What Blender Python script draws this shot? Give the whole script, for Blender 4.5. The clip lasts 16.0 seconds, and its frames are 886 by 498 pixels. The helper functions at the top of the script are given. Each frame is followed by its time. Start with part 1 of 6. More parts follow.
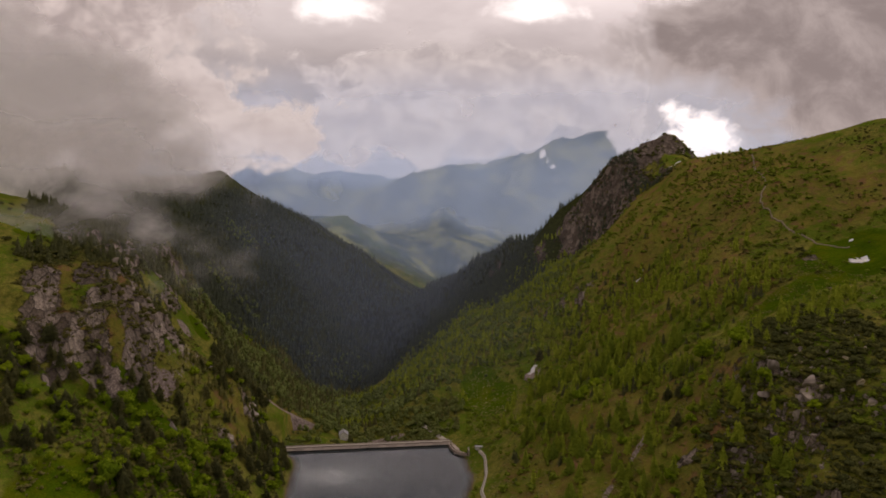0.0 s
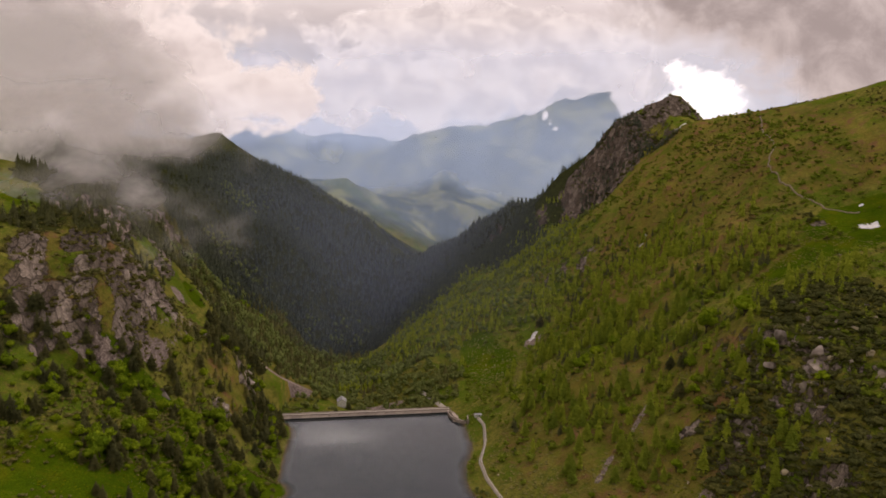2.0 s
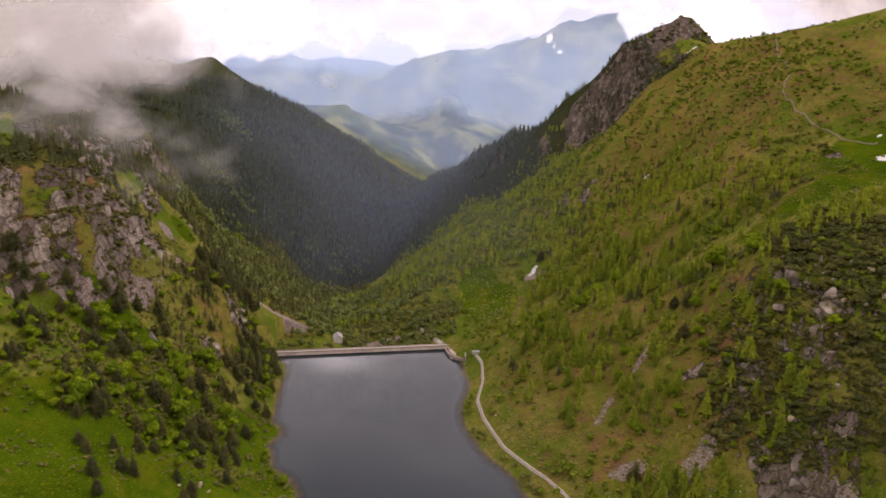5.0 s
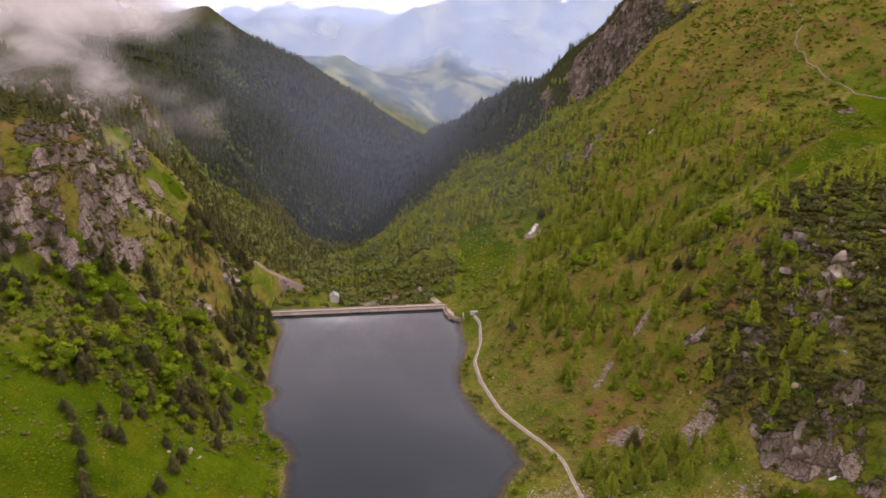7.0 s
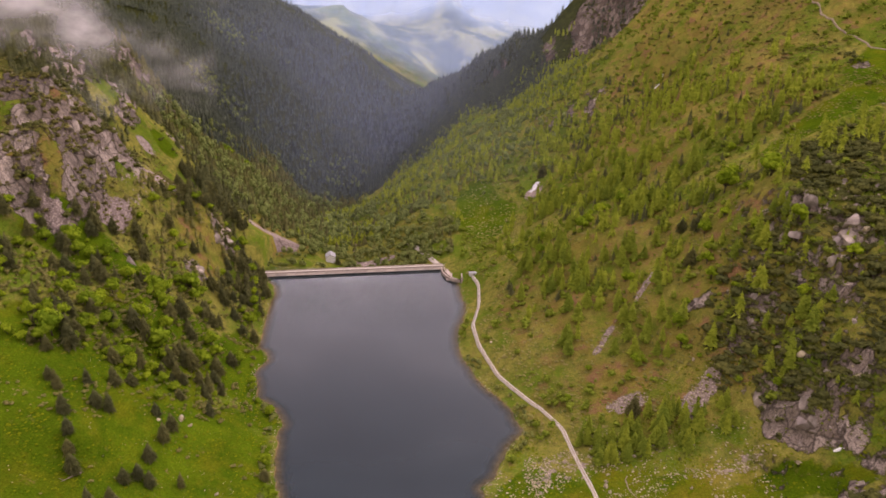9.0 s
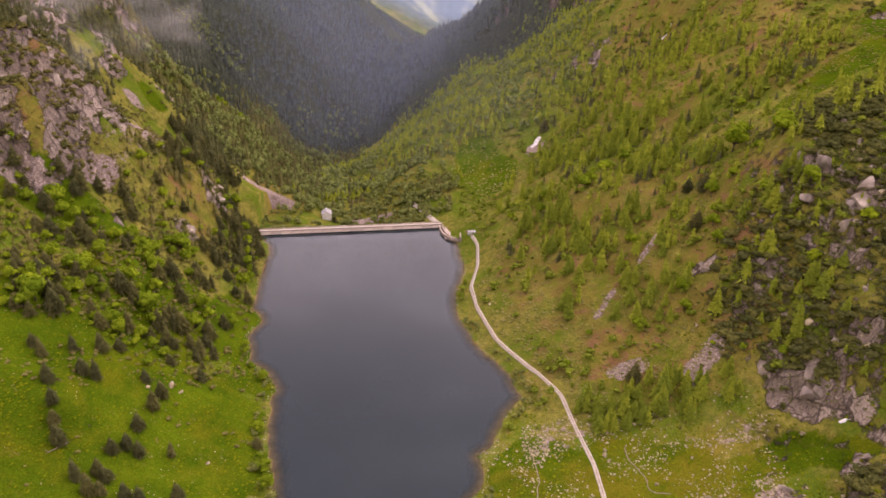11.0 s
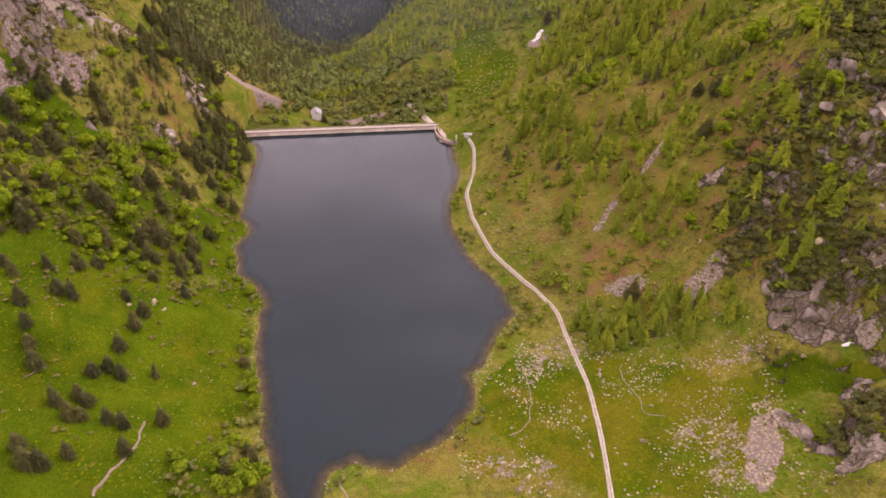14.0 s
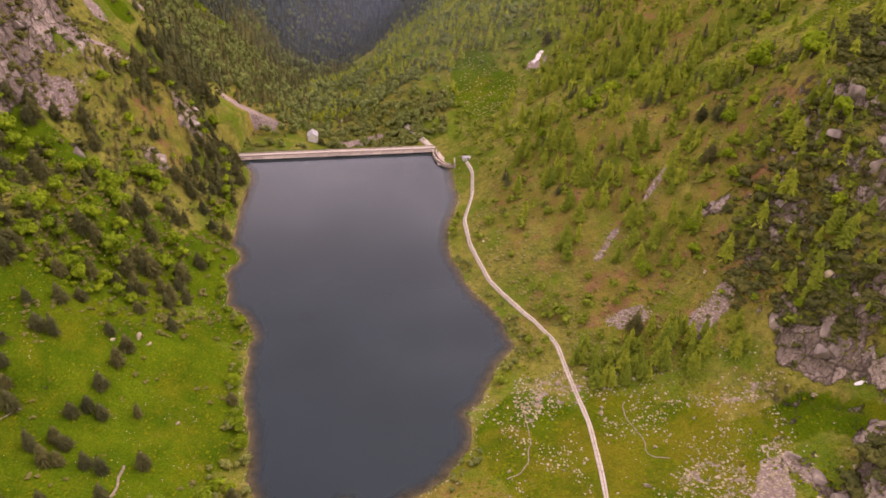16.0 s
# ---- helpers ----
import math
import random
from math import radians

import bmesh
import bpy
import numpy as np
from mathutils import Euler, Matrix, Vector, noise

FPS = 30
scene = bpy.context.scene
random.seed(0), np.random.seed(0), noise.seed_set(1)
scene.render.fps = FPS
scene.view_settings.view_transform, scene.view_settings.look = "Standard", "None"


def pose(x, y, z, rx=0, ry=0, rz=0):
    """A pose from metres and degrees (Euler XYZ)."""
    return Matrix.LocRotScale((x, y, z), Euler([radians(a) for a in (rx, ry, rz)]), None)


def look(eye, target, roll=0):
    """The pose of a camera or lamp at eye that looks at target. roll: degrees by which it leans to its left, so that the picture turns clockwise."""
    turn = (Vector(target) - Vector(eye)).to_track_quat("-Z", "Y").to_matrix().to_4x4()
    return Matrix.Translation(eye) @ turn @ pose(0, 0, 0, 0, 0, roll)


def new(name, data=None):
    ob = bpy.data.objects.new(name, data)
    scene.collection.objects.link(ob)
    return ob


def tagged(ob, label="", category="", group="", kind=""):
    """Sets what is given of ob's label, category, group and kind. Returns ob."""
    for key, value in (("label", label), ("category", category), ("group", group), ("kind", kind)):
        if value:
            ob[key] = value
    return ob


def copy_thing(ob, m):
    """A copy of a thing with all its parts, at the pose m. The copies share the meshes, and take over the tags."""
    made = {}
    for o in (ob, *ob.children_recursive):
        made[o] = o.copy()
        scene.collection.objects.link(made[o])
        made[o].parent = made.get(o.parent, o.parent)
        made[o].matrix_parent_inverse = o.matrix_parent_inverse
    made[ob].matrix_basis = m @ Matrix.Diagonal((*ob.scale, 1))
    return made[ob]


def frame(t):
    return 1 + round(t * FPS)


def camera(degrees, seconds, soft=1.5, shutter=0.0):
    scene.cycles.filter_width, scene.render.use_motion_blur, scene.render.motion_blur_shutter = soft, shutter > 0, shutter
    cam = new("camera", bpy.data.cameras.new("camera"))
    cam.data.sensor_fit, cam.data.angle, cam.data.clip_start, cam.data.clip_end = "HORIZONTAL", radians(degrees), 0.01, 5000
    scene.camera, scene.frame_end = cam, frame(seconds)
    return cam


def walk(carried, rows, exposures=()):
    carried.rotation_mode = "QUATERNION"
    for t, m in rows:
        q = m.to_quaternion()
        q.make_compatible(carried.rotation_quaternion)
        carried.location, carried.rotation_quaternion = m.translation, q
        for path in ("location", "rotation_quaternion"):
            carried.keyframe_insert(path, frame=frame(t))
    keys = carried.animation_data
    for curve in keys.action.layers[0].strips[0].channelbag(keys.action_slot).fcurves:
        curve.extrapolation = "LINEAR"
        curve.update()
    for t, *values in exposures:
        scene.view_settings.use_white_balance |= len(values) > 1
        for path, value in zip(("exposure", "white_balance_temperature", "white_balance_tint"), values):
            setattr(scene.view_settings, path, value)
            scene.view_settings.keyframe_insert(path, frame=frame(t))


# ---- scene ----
cam = camera(64.9, 16.0, 1.68)
PATH = [
    (0, (-9.666, -103.607, 210.117), (-9.659, -101.61, 210.013), 0.5),
    (0.5, (-9.174, -100.515, 210.791), (-9.169, -98.519, 210.667), 0.4),
    (1, (-8.18, -96.505, 211.027), (-8.176, -94.51, 210.876), 0.5),
    (1.5, (-7.679, -92.533, 211.37), (-7.676, -90.541, 211.19), 0.5),
    (2, (-7.121, -88.562, 211.761), (-7.118, -86.573, 211.55), 0.5),
    (2.5, (-6.497, -85.107, 212.419), (-6.496, -83.122, 212.173), 0.5),
    (3, (-5.909, -81.141, 212.777), (-5.908, -79.16, 212.496), 0.5),
    (3.5, (-5.143, -77.507, 213.266), (-5.142, -75.532, 212.951), 0.5),
    (4, (-4.533, -73.457, 213.751), (-4.532, -71.488, 213.401), 0.5),
    (6.5, (-0.812, -54.182, 215.963), (-0.815, -52.25, 215.448), 0.4),
    (7, (0.013, -50.559, 215.84), (0.009, -48.636, 215.293), 0.5),
    (7.5, (0.506, -46.835, 215.868), (0.502, -44.92, 215.29), 0.5),
    (8, (1.144, -43.303, 216.03), (1.139, -41.398, 215.421), 0.5),
    (8.5, (1.6, -39.767, 216.118), (1.595, -37.872, 215.478), 0.5),
    (9, (2.122, -36.126, 216.616), (2.117, -34.243, 215.943), 0.6),
    (11.5, (4.403, -18.17, 217.839), (4.399, -16.352, 217.003), 0.8),
    (12, (4.908, -14.729, 217.619), (4.906, -12.928, 216.75), 0.9),
    (12.5, (5.423, -11.364, 217.887), (5.422, -9.587, 216.969), 1.0),
    (13, (5.689, -7.845, 218.353), (5.69, -6.101, 217.374), 1.0),
    (13.5, (6.377, -4.305, 218.779), (6.379, -2.6, 217.734), 1.1),
    (14, (6.848, -0.455, 219.281), (6.851, 1.229, 218.202), 1.1),
    (14.5, (7.164, 2.973, 219.552), (7.167, 4.659, 218.475), 1.1),
    (15, (7.92, 6.53, 219.939), (7.922, 8.227, 218.881), 1.1),
    (15.5, (8.821, 9.93, 220.01), (8.819, 11.634, 218.962), 1.1),
    (16, (9.578, 13.085, 219.943), (9.575, 14.791, 218.9), 1.0),
]
walk(cam, [(t, look(eye, aim, roll)) for t, eye, aim, roll in PATH],
     [(0.0, -0.62, 7000, 22), (2.0, -0.13, 7000, 22), (4.0, 0.30, 6850, 24), (7.0, 0.7, 6600, 30), (9.0, 0.97, 6700, 34), (12.5, 1.2, 6900, 38), (16.0, 1.2, 6900, 38)])

# ---- world, sun, exposure ----
SUN_HEIGHT, SUN_TURN = 48.0, 54.0      # degrees above the horizon, degrees to the right of the valley's line
world = bpy.data.worlds.new("sky_dome")
scene.world = world
world.use_nodes = True
wt = world.node_tree
wt.nodes.clear()


def wnode(kind, **values):
    n = wt.nodes.new(kind)
    for key, value in values.items():
        n.inputs[key.replace("_", " ")].default_value = value
    return n


def wmath(op, a, b=None, c=None, clamp=False):
    n = wt.nodes.new("ShaderNodeMath")
    n.operation, n.use_clamp = op, clamp
    for i, v in enumerate((a, b, c)):
        if v is None:
            continue
        if isinstance(v, (int, float)):
            n.inputs[i].default_value = v
        else:
            wt.links.new(v, n.inputs[i])
    return n.outputs[0]


def wmix(fac, a, b):
    n = wt.nodes.new("ShaderNodeMix")
    n.data_type = "RGBA"
    for i, v in ((0, fac), (6, a), (7, b)):
        if isinstance(v, (int, float, tuple)):
            n.inputs[i].default_value = v
        else:
            wt.links.new(v, n.inputs[i])
    return n.outputs[2]


sky = wt.nodes.new("ShaderNodeTexSky")
sky.sky_type, sky.sun_disc = "NISHITA", False
sky.sun_elevation, sky.sun_rotation = radians(SUN_HEIGHT), radians(SUN_TURN)
sky.altitude, sky.air_density, sky.dust_density = 1900, 1.0, 2.0
coords = wt.nodes.new("ShaderNodeTexCoord")
split = wt.nodes.new("ShaderNodeSeparateXYZ")
wt.links.new(coords.outputs["Generated"], split.inputs[0])
dx, dy, dz = split.outputs
# cloud deck: noise on a flattened dome, so that banks shrink towards the horizon
flat = wmath("ADD", wmath("MULTIPLY", wmath("ABSOLUTE", dz), 1.0), 0.32)
plane = wt.nodes.new("ShaderNodeCombineXYZ")
wt.links.new(wmath("DIVIDE", dx, flat), plane.inputs[0])
wt.links.new(wmath("DIVIDE", dy, flat), plane.inputs[1])
wt.links.new(wmath("MULTIPLY", dz, 2.2), plane.inputs[2])


def cloud_noise(scale, detail, rough, shift):
    m = wt.nodes.new("ShaderNodeMapping")
    m.inputs["Location"].default_value = shift
    wt.links.new(plane.outputs[0], m.inputs[0])
    n = wt.nodes.new("ShaderNodeTexNoise")
    n.inputs["Scale"].default_value, n.inputs["Detail"].default_value = scale, detail
    n.inputs["Roughness"].default_value, n.inputs["Distortion"].default_value = rough, 0.25
    wt.links.new(m.outputs[0], n.inputs["Vector"])
    return n.outputs[0]


def wsmooth(v, lo, hi):
    n = wt.nodes.new("ShaderNodeMapRange")
    n.interpolation_type = "SMOOTHSTEP"
    wt.links.new(v, n.inputs[0])
    n.inputs[1].default_value, n.inputs[2].default_value = lo, hi
    return n.outputs[0]


cover = wsmooth(cloud_noise(1.7, 5, 0.5, (3.1, 0.4, 0.0)), 0.20, 0.34)
shade = wsmooth(cloud_noise(1.5, 7, 0.52, (7.7, 2.0, 1.0)), 0.30, 0.70)
cloud_col = wmix(shade, (0.62, 0.58, 0.575, 1), (1.0, 0.955, 0.935, 1))
b_sky = wt.nodes.new("ShaderNodeBackground")
wt.links.new(sky.outputs[0], b_sky.inputs[0])
b_sky.inputs[1].default_value = 0.12
b_cloud = wt.nodes.new("ShaderNodeBackground")
wt.links.new(cloud_col, b_cloud.inputs[0])
# the veiled sun brightens the deck round it
sx, sy, sz = math.sin(radians(SUN_TURN)) * math.cos(radians(SUN_HEIGHT)), math.cos(radians(SUN_TURN)) * math.cos(radians(SUN_HEIGHT)), math.sin(radians(SUN_HEIGHT))
near_sun = wmath("ADD", wmath("ADD", wmath("MULTIPLY", dx, sx), wmath("MULTIPLY", dy, sy)), wmath("MULTIPLY", dz, sz))
halo = wmath("POWER", wmath("MAXIMUM", near_sun, 0.0), 3.0)
thick = wmath("SUBTRACT", 1.0, wmath("MULTIPLY", wsmooth(dz, 0.25, 0.75), 0.5))      # dimmed overhead, added so the lake mirrors a darker sky
low = wmath("ADD", 0.5, wmath("MULTIPLY", wsmooth(dz, 0.12, 0.35), 0.5))      # and dimmer towards the horizon
wt.links.new(wmath("MULTIPLY", wmath("ADD", wmath("MULTIPLY", halo, 1.4), 1.3), wmath("MULTIPLY", thick, low)), b_cloud.inputs[1])
w_mix = wt.nodes.new("ShaderNodeMixShader")
wt.links.new(cover, w_mix.inputs[0])
wt.links.new(b_sky.outputs[0], w_mix.inputs[1])
wt.links.new(b_cloud.outputs[0], w_mix.inputs[2])
w_out = wt.nodes.new("ShaderNodeOutputWorld")
wt.links.new(w_mix.outputs[0], w_out.inputs[0])

sun = new("sun", bpy.data.lights.new("sun", "SUN"))
sun.data.energy, sun.data.angle, sun.data.color = 0.5, radians(36), (1.0, 0.95, 0.87)
sun.matrix_world = look((0, 0, 0), (-math.sin(radians(SUN_TURN)) * math.cos(radians(SUN_HEIGHT)), -math.cos(radians(SUN_TURN)) * math.cos(radians(SUN_HEIGHT)), -math.sin(radians(SUN_HEIGHT))))

# ---- materials ----
class Nodes:
    """A short hand for building node materials."""

    def __init__(self, name):
        self.mat = bpy.data.materials.new(name)
        self.mat.use_nodes = True
        self.t = self.mat.node_tree
        self.t.nodes.clear()
        self.out = self.t.nodes.new("ShaderNodeOutputMaterial")
        self.co = self.t.nodes.new("ShaderNodeTexCoord").outputs["Object"]

    def put(self, socket, v):
        if isinstance(v, (int, float, tuple)):
            socket.default_value = v
        else:
            self.t.links.new(v, socket)

    def noise(self, scale, detail=4, rough=0.55, vec=None, distortion=0.0, stretch=None):
        n = self.t.nodes.new("ShaderNodeTexNoise")
        n.inputs["Scale"].default_value, n.inputs["Detail"].default_value = scale, detail
        n.inputs["Roughness"].default_value, n.inputs["Distortion"].default_value = rough, distortion
        v = vec or self.co
        if stretch:
            m = self.t.nodes.new("ShaderNodeMapping")
            m.inputs["Scale"].default_value = stretch
            self.put(m.inputs[0], v)
            v = m.outputs[0]
        self.put(n.inputs["Vector"], v)
        return n.outputs[0]

    def warped(self, size, amount, stretch=(1, 1, 1)):
        """The object's coordinates, pushed about by noise."""
        n = self.t.nodes.new("ShaderNodeTexNoise")
        n.inputs["Scale"].default_value, n.inputs["Detail"].default_value = size, 4
        self.put(n.inputs["Vector"], self.co)
        add, mul, m = self.t.nodes.new("ShaderNodeVectorMath"), self.t.nodes.new("ShaderNodeVectorMath"), self.t.nodes.new("ShaderNodeMapping")
        mul.operation, mul.inputs[1].default_value = "SCALE", (0, 0, 0)
        mul.inputs["Scale"].default_value = amount
        self.put(mul.inputs[0], n.outputs["Color"])
        self.put(add.inputs[0], self.co)
        self.put(add.inputs[1], mul.outputs[0])
        m.inputs["Scale"].default_value = stretch
        self.put(m.inputs[0], add.outputs[0])
        return m.outputs[0]

    def cells(self, scale, feature="F1", out="Distance", vec=None):
        n = self.t.nodes.new("ShaderNodeTexVoronoi")
        n.feature = feature
        n.inputs["Scale"].default_value = scale
        self.put(n.inputs["Vector"], vec or self.co)
        return n.outputs[out]

    def span(self, v, lo, hi, a=0.0, b=1.0):
        n = self.t.nodes.new("ShaderNodeMapRange")
        n.interpolation_type = "SMOOTHSTEP"
        self.put(n.inputs[0], v)
        for i, q in enumerate((lo, hi, a, b)):
            n.inputs[i + 1].default_value = q
        return n.outputs[0]

    def math(self, op, a, b=0.0, clamp=False):
        n = self.t.nodes.new("ShaderNodeMath")
        n.operation, n.use_clamp = op, clamp
        self.put(n.inputs[0], a)
        self.put(n.inputs[1], b)
        return n.outputs[0]

    def mix(self, fac, a, b, mode="MIX"):
        n = self.t.nodes.new("ShaderNodeMix")
        n.data_type, n.blend_type = "RGBA", mode
        self.put(n.inputs[0], fac)
        self.put(n.inputs[6], a)
        self.put(n.inputs[7], b)
        return n.outputs[2]

    def attr(self, name):
        n = self.t.nodes.new("ShaderNodeAttribute")
        n.attribute_name = name
        return n.outputs["Fac"]

    def island(self):
        return self.t.nodes.new("ShaderNodeNewGeometry").outputs["Random Per Island"]

    def rand(self):
        return self.t.nodes.new("ShaderNodeObjectInfo").outputs["Random"]

    def bump(self, h, strength, distance):
        n = self.t.nodes.new("ShaderNodeBump")
        n.inputs["Strength"].default_value, n.inputs["Distance"].default_value = strength, distance
        self.put(n.inputs["Height"], h)
        return n.outputs[0]

    def surface(self, colour, rough=0.9, normal=None, **more):
        p = self.t.nodes.new("ShaderNodeBsdfPrincipled")
        self.put(p.inputs["Base Color"], colour)
        self.put(p.inputs["Roughness"], rough)
        p.inputs["Specular IOR Level"].default_value = 0.08
        for key, v in more.items():
            self.put(p.inputs[key.replace("_", " ")], v)
        if normal is not None:
            self.put(p.inputs["Normal"], normal)
        self.t.links.new(p.outputs[0], self.out.inputs[0])
        return self.mat


def ground_material():
    k = Nodes("mountain_ground")
    grain, clump, patch, wide = k.noise(1.3, 5, 0.65), k.noise(0.22, 5, 0.6), k.noise(0.045, 5, 0.6), k.noise(0.011, 4, 0.55)
    grass = k.mix(k.span(clump, 0.3, 0.7), (0.112, 0.124, 0.024, 1), (0.232, 0.212, 0.044, 1))
    lush = k.mix(k.span(patch, 0.3, 0.7), (0.040, 0.080, 0.003, 1), (0.072, 0.116, 0.004, 1))
    dry_tuft, bare_spot, bloom = k.noise(0.33, 6, 0.68), k.noise(0.16, 7, 0.7), k.cells(1.1)
    lush = k.mix(k.span(dry_tuft, 0.52, 0.70, 0.0, 0.55), lush, (0.118, 0.128, 0.008, 1))
    lush = k.mix(k.span(bare_spot, 0.60, 0.70, 0.0, 0.6), lush, (0.170, 0.132, 0.036, 1))
    lush = k.mix(k.math("MULTIPLY", k.span(bloom, 0.06, 0.12, 0.5, 0.0), k.span(k.noise(0.08, 4, 0.6), 0.45, 0.6)), lush, (0.420, 0.390, 0.190, 1))
    lush = k.mix(k.span(k.noise(0.03, 6, 0.66), 0.50, 0.66, 0.0, 0.55), lush, (0.122, 0.124, 0.007, 1))
    grass = k.mix(k.span(k.noise(0.028, 6, 0.66), 0.44, 0.58, 0.0, 0.9), grass, (0.084, 0.138, 0.010, 1))
    grass = k.mix(k.span(bare_spot, 0.54, 0.66, 0.0, 0.7), grass, (0.150, 0.115, 0.036, 1))
    grass = k.mix(k.span(dry_tuft, 0.52, 0.68, 0.0, 0.7), grass, (0.180, 0.174, 0.024, 1))
    heath = k.mix(k.span(patch, 0.35, 0.65), (0.150, 0.118, 0.026, 1), (0.228, 0.186, 0.038, 1))
    heath = k.mix(k.span(k.noise(0.10, 6, 0.65), 0.51, 0.63), heath, (0.205, 0.118, 0.056, 1))
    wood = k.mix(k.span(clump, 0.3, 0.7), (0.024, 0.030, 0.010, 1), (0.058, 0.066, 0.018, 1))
    bent = k.warped(0.3, 4.0, (1, 1, 0.5))
    block = k.math("ADD", k.math("MULTIPLY", k.cells(0.11, out="Color", vec=bent), 0.7), k.math("MULTIPLY", k.noise(0.35, 6, 0.65), 0.5))
    stone = k.mix(k.span(block, 0.3, 0.9), (0.175, 0.138, 0.112, 1), (0.420, 0.348, 0.298, 1))
    stone = k.mix(k.span(k.noise(0.5, 5, 0.6, stretch=(1, 1, 0.2)), 0.54, 0.70, 0.0, 0.7), stone, (0.085, 0.072, 0.060, 1))
    stone = k.mix(k.span(k.noise(0.07, 7, 0.66, stretch=(1, 1, 0.3)), 0.46, 0.60), stone, k.mix(0.4, stone, (0.075, 0.066, 0.052, 1)))
    # high cliffs turned from the sun: their shade is put into the stone colour
    stone = k.mix(k.attr("rock_shade"), stone, k.mix(0.35, stone, (0.050, 0.036, 0.026, 1)))
    stone = k.mix(k.span(k.cells(0.36, "DISTANCE_TO_EDGE", vec=bent), 0.0, 0.10, 0.5, 0.0), stone, (0.070, 0.058, 0.048, 1))
    crack = k.cells(0.11, "DISTANCE_TO_EDGE", vec=bent)
    stone = k.mix(k.span(crack, 0.0, 0.07, 0.75, 0.0), stone, (0.050, 0.042, 0.035, 1))
    scree = k.mix(k.span(k.cells(0.7), 0.1, 0.6), (0.410, 0.330, 0.295, 1), (0.230, 0.182, 0.162, 1))
    shore = k.mix(k.span(clump, 0.35, 0.65), (0.300, 0.195, 0.100, 1), (0.200, 0.135, 0.070, 1))
    # the pale tone carries sun patches of the far slopes in the ground colour
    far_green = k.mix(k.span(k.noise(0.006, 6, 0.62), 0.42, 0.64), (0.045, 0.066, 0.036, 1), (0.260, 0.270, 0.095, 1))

    def ragged(name, lo=0.35, hi=0.65, size=clump, push=0.7):
        v = k.math("ADD", k.attr(name), k.math("MULTIPLY", k.math("SUBTRACT", size, 0.5), push))
        return k.span(v, lo, hi)
    col = k.mix(ragged("heath", 0.25, 0.85, k.noise(0.05, 7, 0.66), 2.0), grass, heath)
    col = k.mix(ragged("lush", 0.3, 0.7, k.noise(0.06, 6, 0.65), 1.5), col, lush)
    col = k.mix(ragged("olive", 0.3, 0.9, k.noise(0.05, 6, 0.66), 1.6), col, k.mix(0.6, col, (0.190, 0.150, 0.016, 1)))
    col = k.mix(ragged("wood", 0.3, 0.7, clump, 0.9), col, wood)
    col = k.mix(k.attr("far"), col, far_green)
    rocky = ragged("rock", 0.40, 0.60, k.noise(0.14, 8, 0.72), 2.2)
    col = k.mix(rocky, col, stone)
    col = k.mix(ragged("scree", 0.42, 0.60, k.noise(0.16, 7, 0.7), 2.2), col, scree)
    col = k.mix(ragged("shore", 0.4, 0.6, clump, 0.6), col, shore)
    col = k.mix(0.6, col, k.mix(k.span(grain, 0.28, 0.72), (0.5, 0.5, 0.5, 1), (1.45, 1.45, 1.45, 1)), "MULTIPLY")
    col = k.mix(0.5, col, k.mix(k.span(wide, 0.3, 0.7), (0.75, 0.72, 0.7, 1), (1.25, 1.2, 1.1, 1)), "MULTIPLY")
    h = k.math("ADD", k.math("MULTIPLY", grain, 0.5), k.math("MULTIPLY", clump, 1.6))
    h = k.math("ADD", h, k.math("MULTIPLY", k.math("MULTIPLY", k.noise(0.3, 7, 0.68, stretch=(1, 1, 0.4)), rocky), 1.6))
    h = k.math("ADD", h, k.math("MULTIPLY", k.math("MULTIPLY", k.cells(0.11, vec=bent), rocky), 6.0))
    return k.surface(col, 0.95, k.bump(h, 0.8, 1.0), Specular_IOR_Level=0.0)


def water_material():
    k = Nodes("lake_water")
    ripple = k.noise(0.35, 4, 0.6, stretch=(1, 0.5, 1))
    col = k.mix(k.span(k.noise(0.012, 3, 0.5), 0.3, 0.7), (0.005, 0.015, 0.021, 1), (0.008, 0.020, 0.027, 1))
    p = k.t.nodes.new("ShaderNodeBsdfPrincipled")
    k.put(p.inputs["Base Color"], col)
    k.put(p.inputs["Roughness"], 0.04)
    k.put(p.inputs["IOR"], 1.35)
    k.put(p.inputs["Normal"], k.bump(ripple, 0.05, 0.3))
    clear = k.t.nodes.new("ShaderNodeBsdfTransparent")
    clear.inputs[0].default_value = (0.75, 0.82, 0.78, 1)
    m = k.t.nodes.new("ShaderNodeMixShader")
    k.put(m.inputs[0], k.attr("depth"))
    k.put(m.inputs[1], clear.outputs[0])
    k.put(m.inputs[2], p.outputs[0])
    k.t.links.new(m.outputs[0], k.out.inputs[0])
    return k.mat


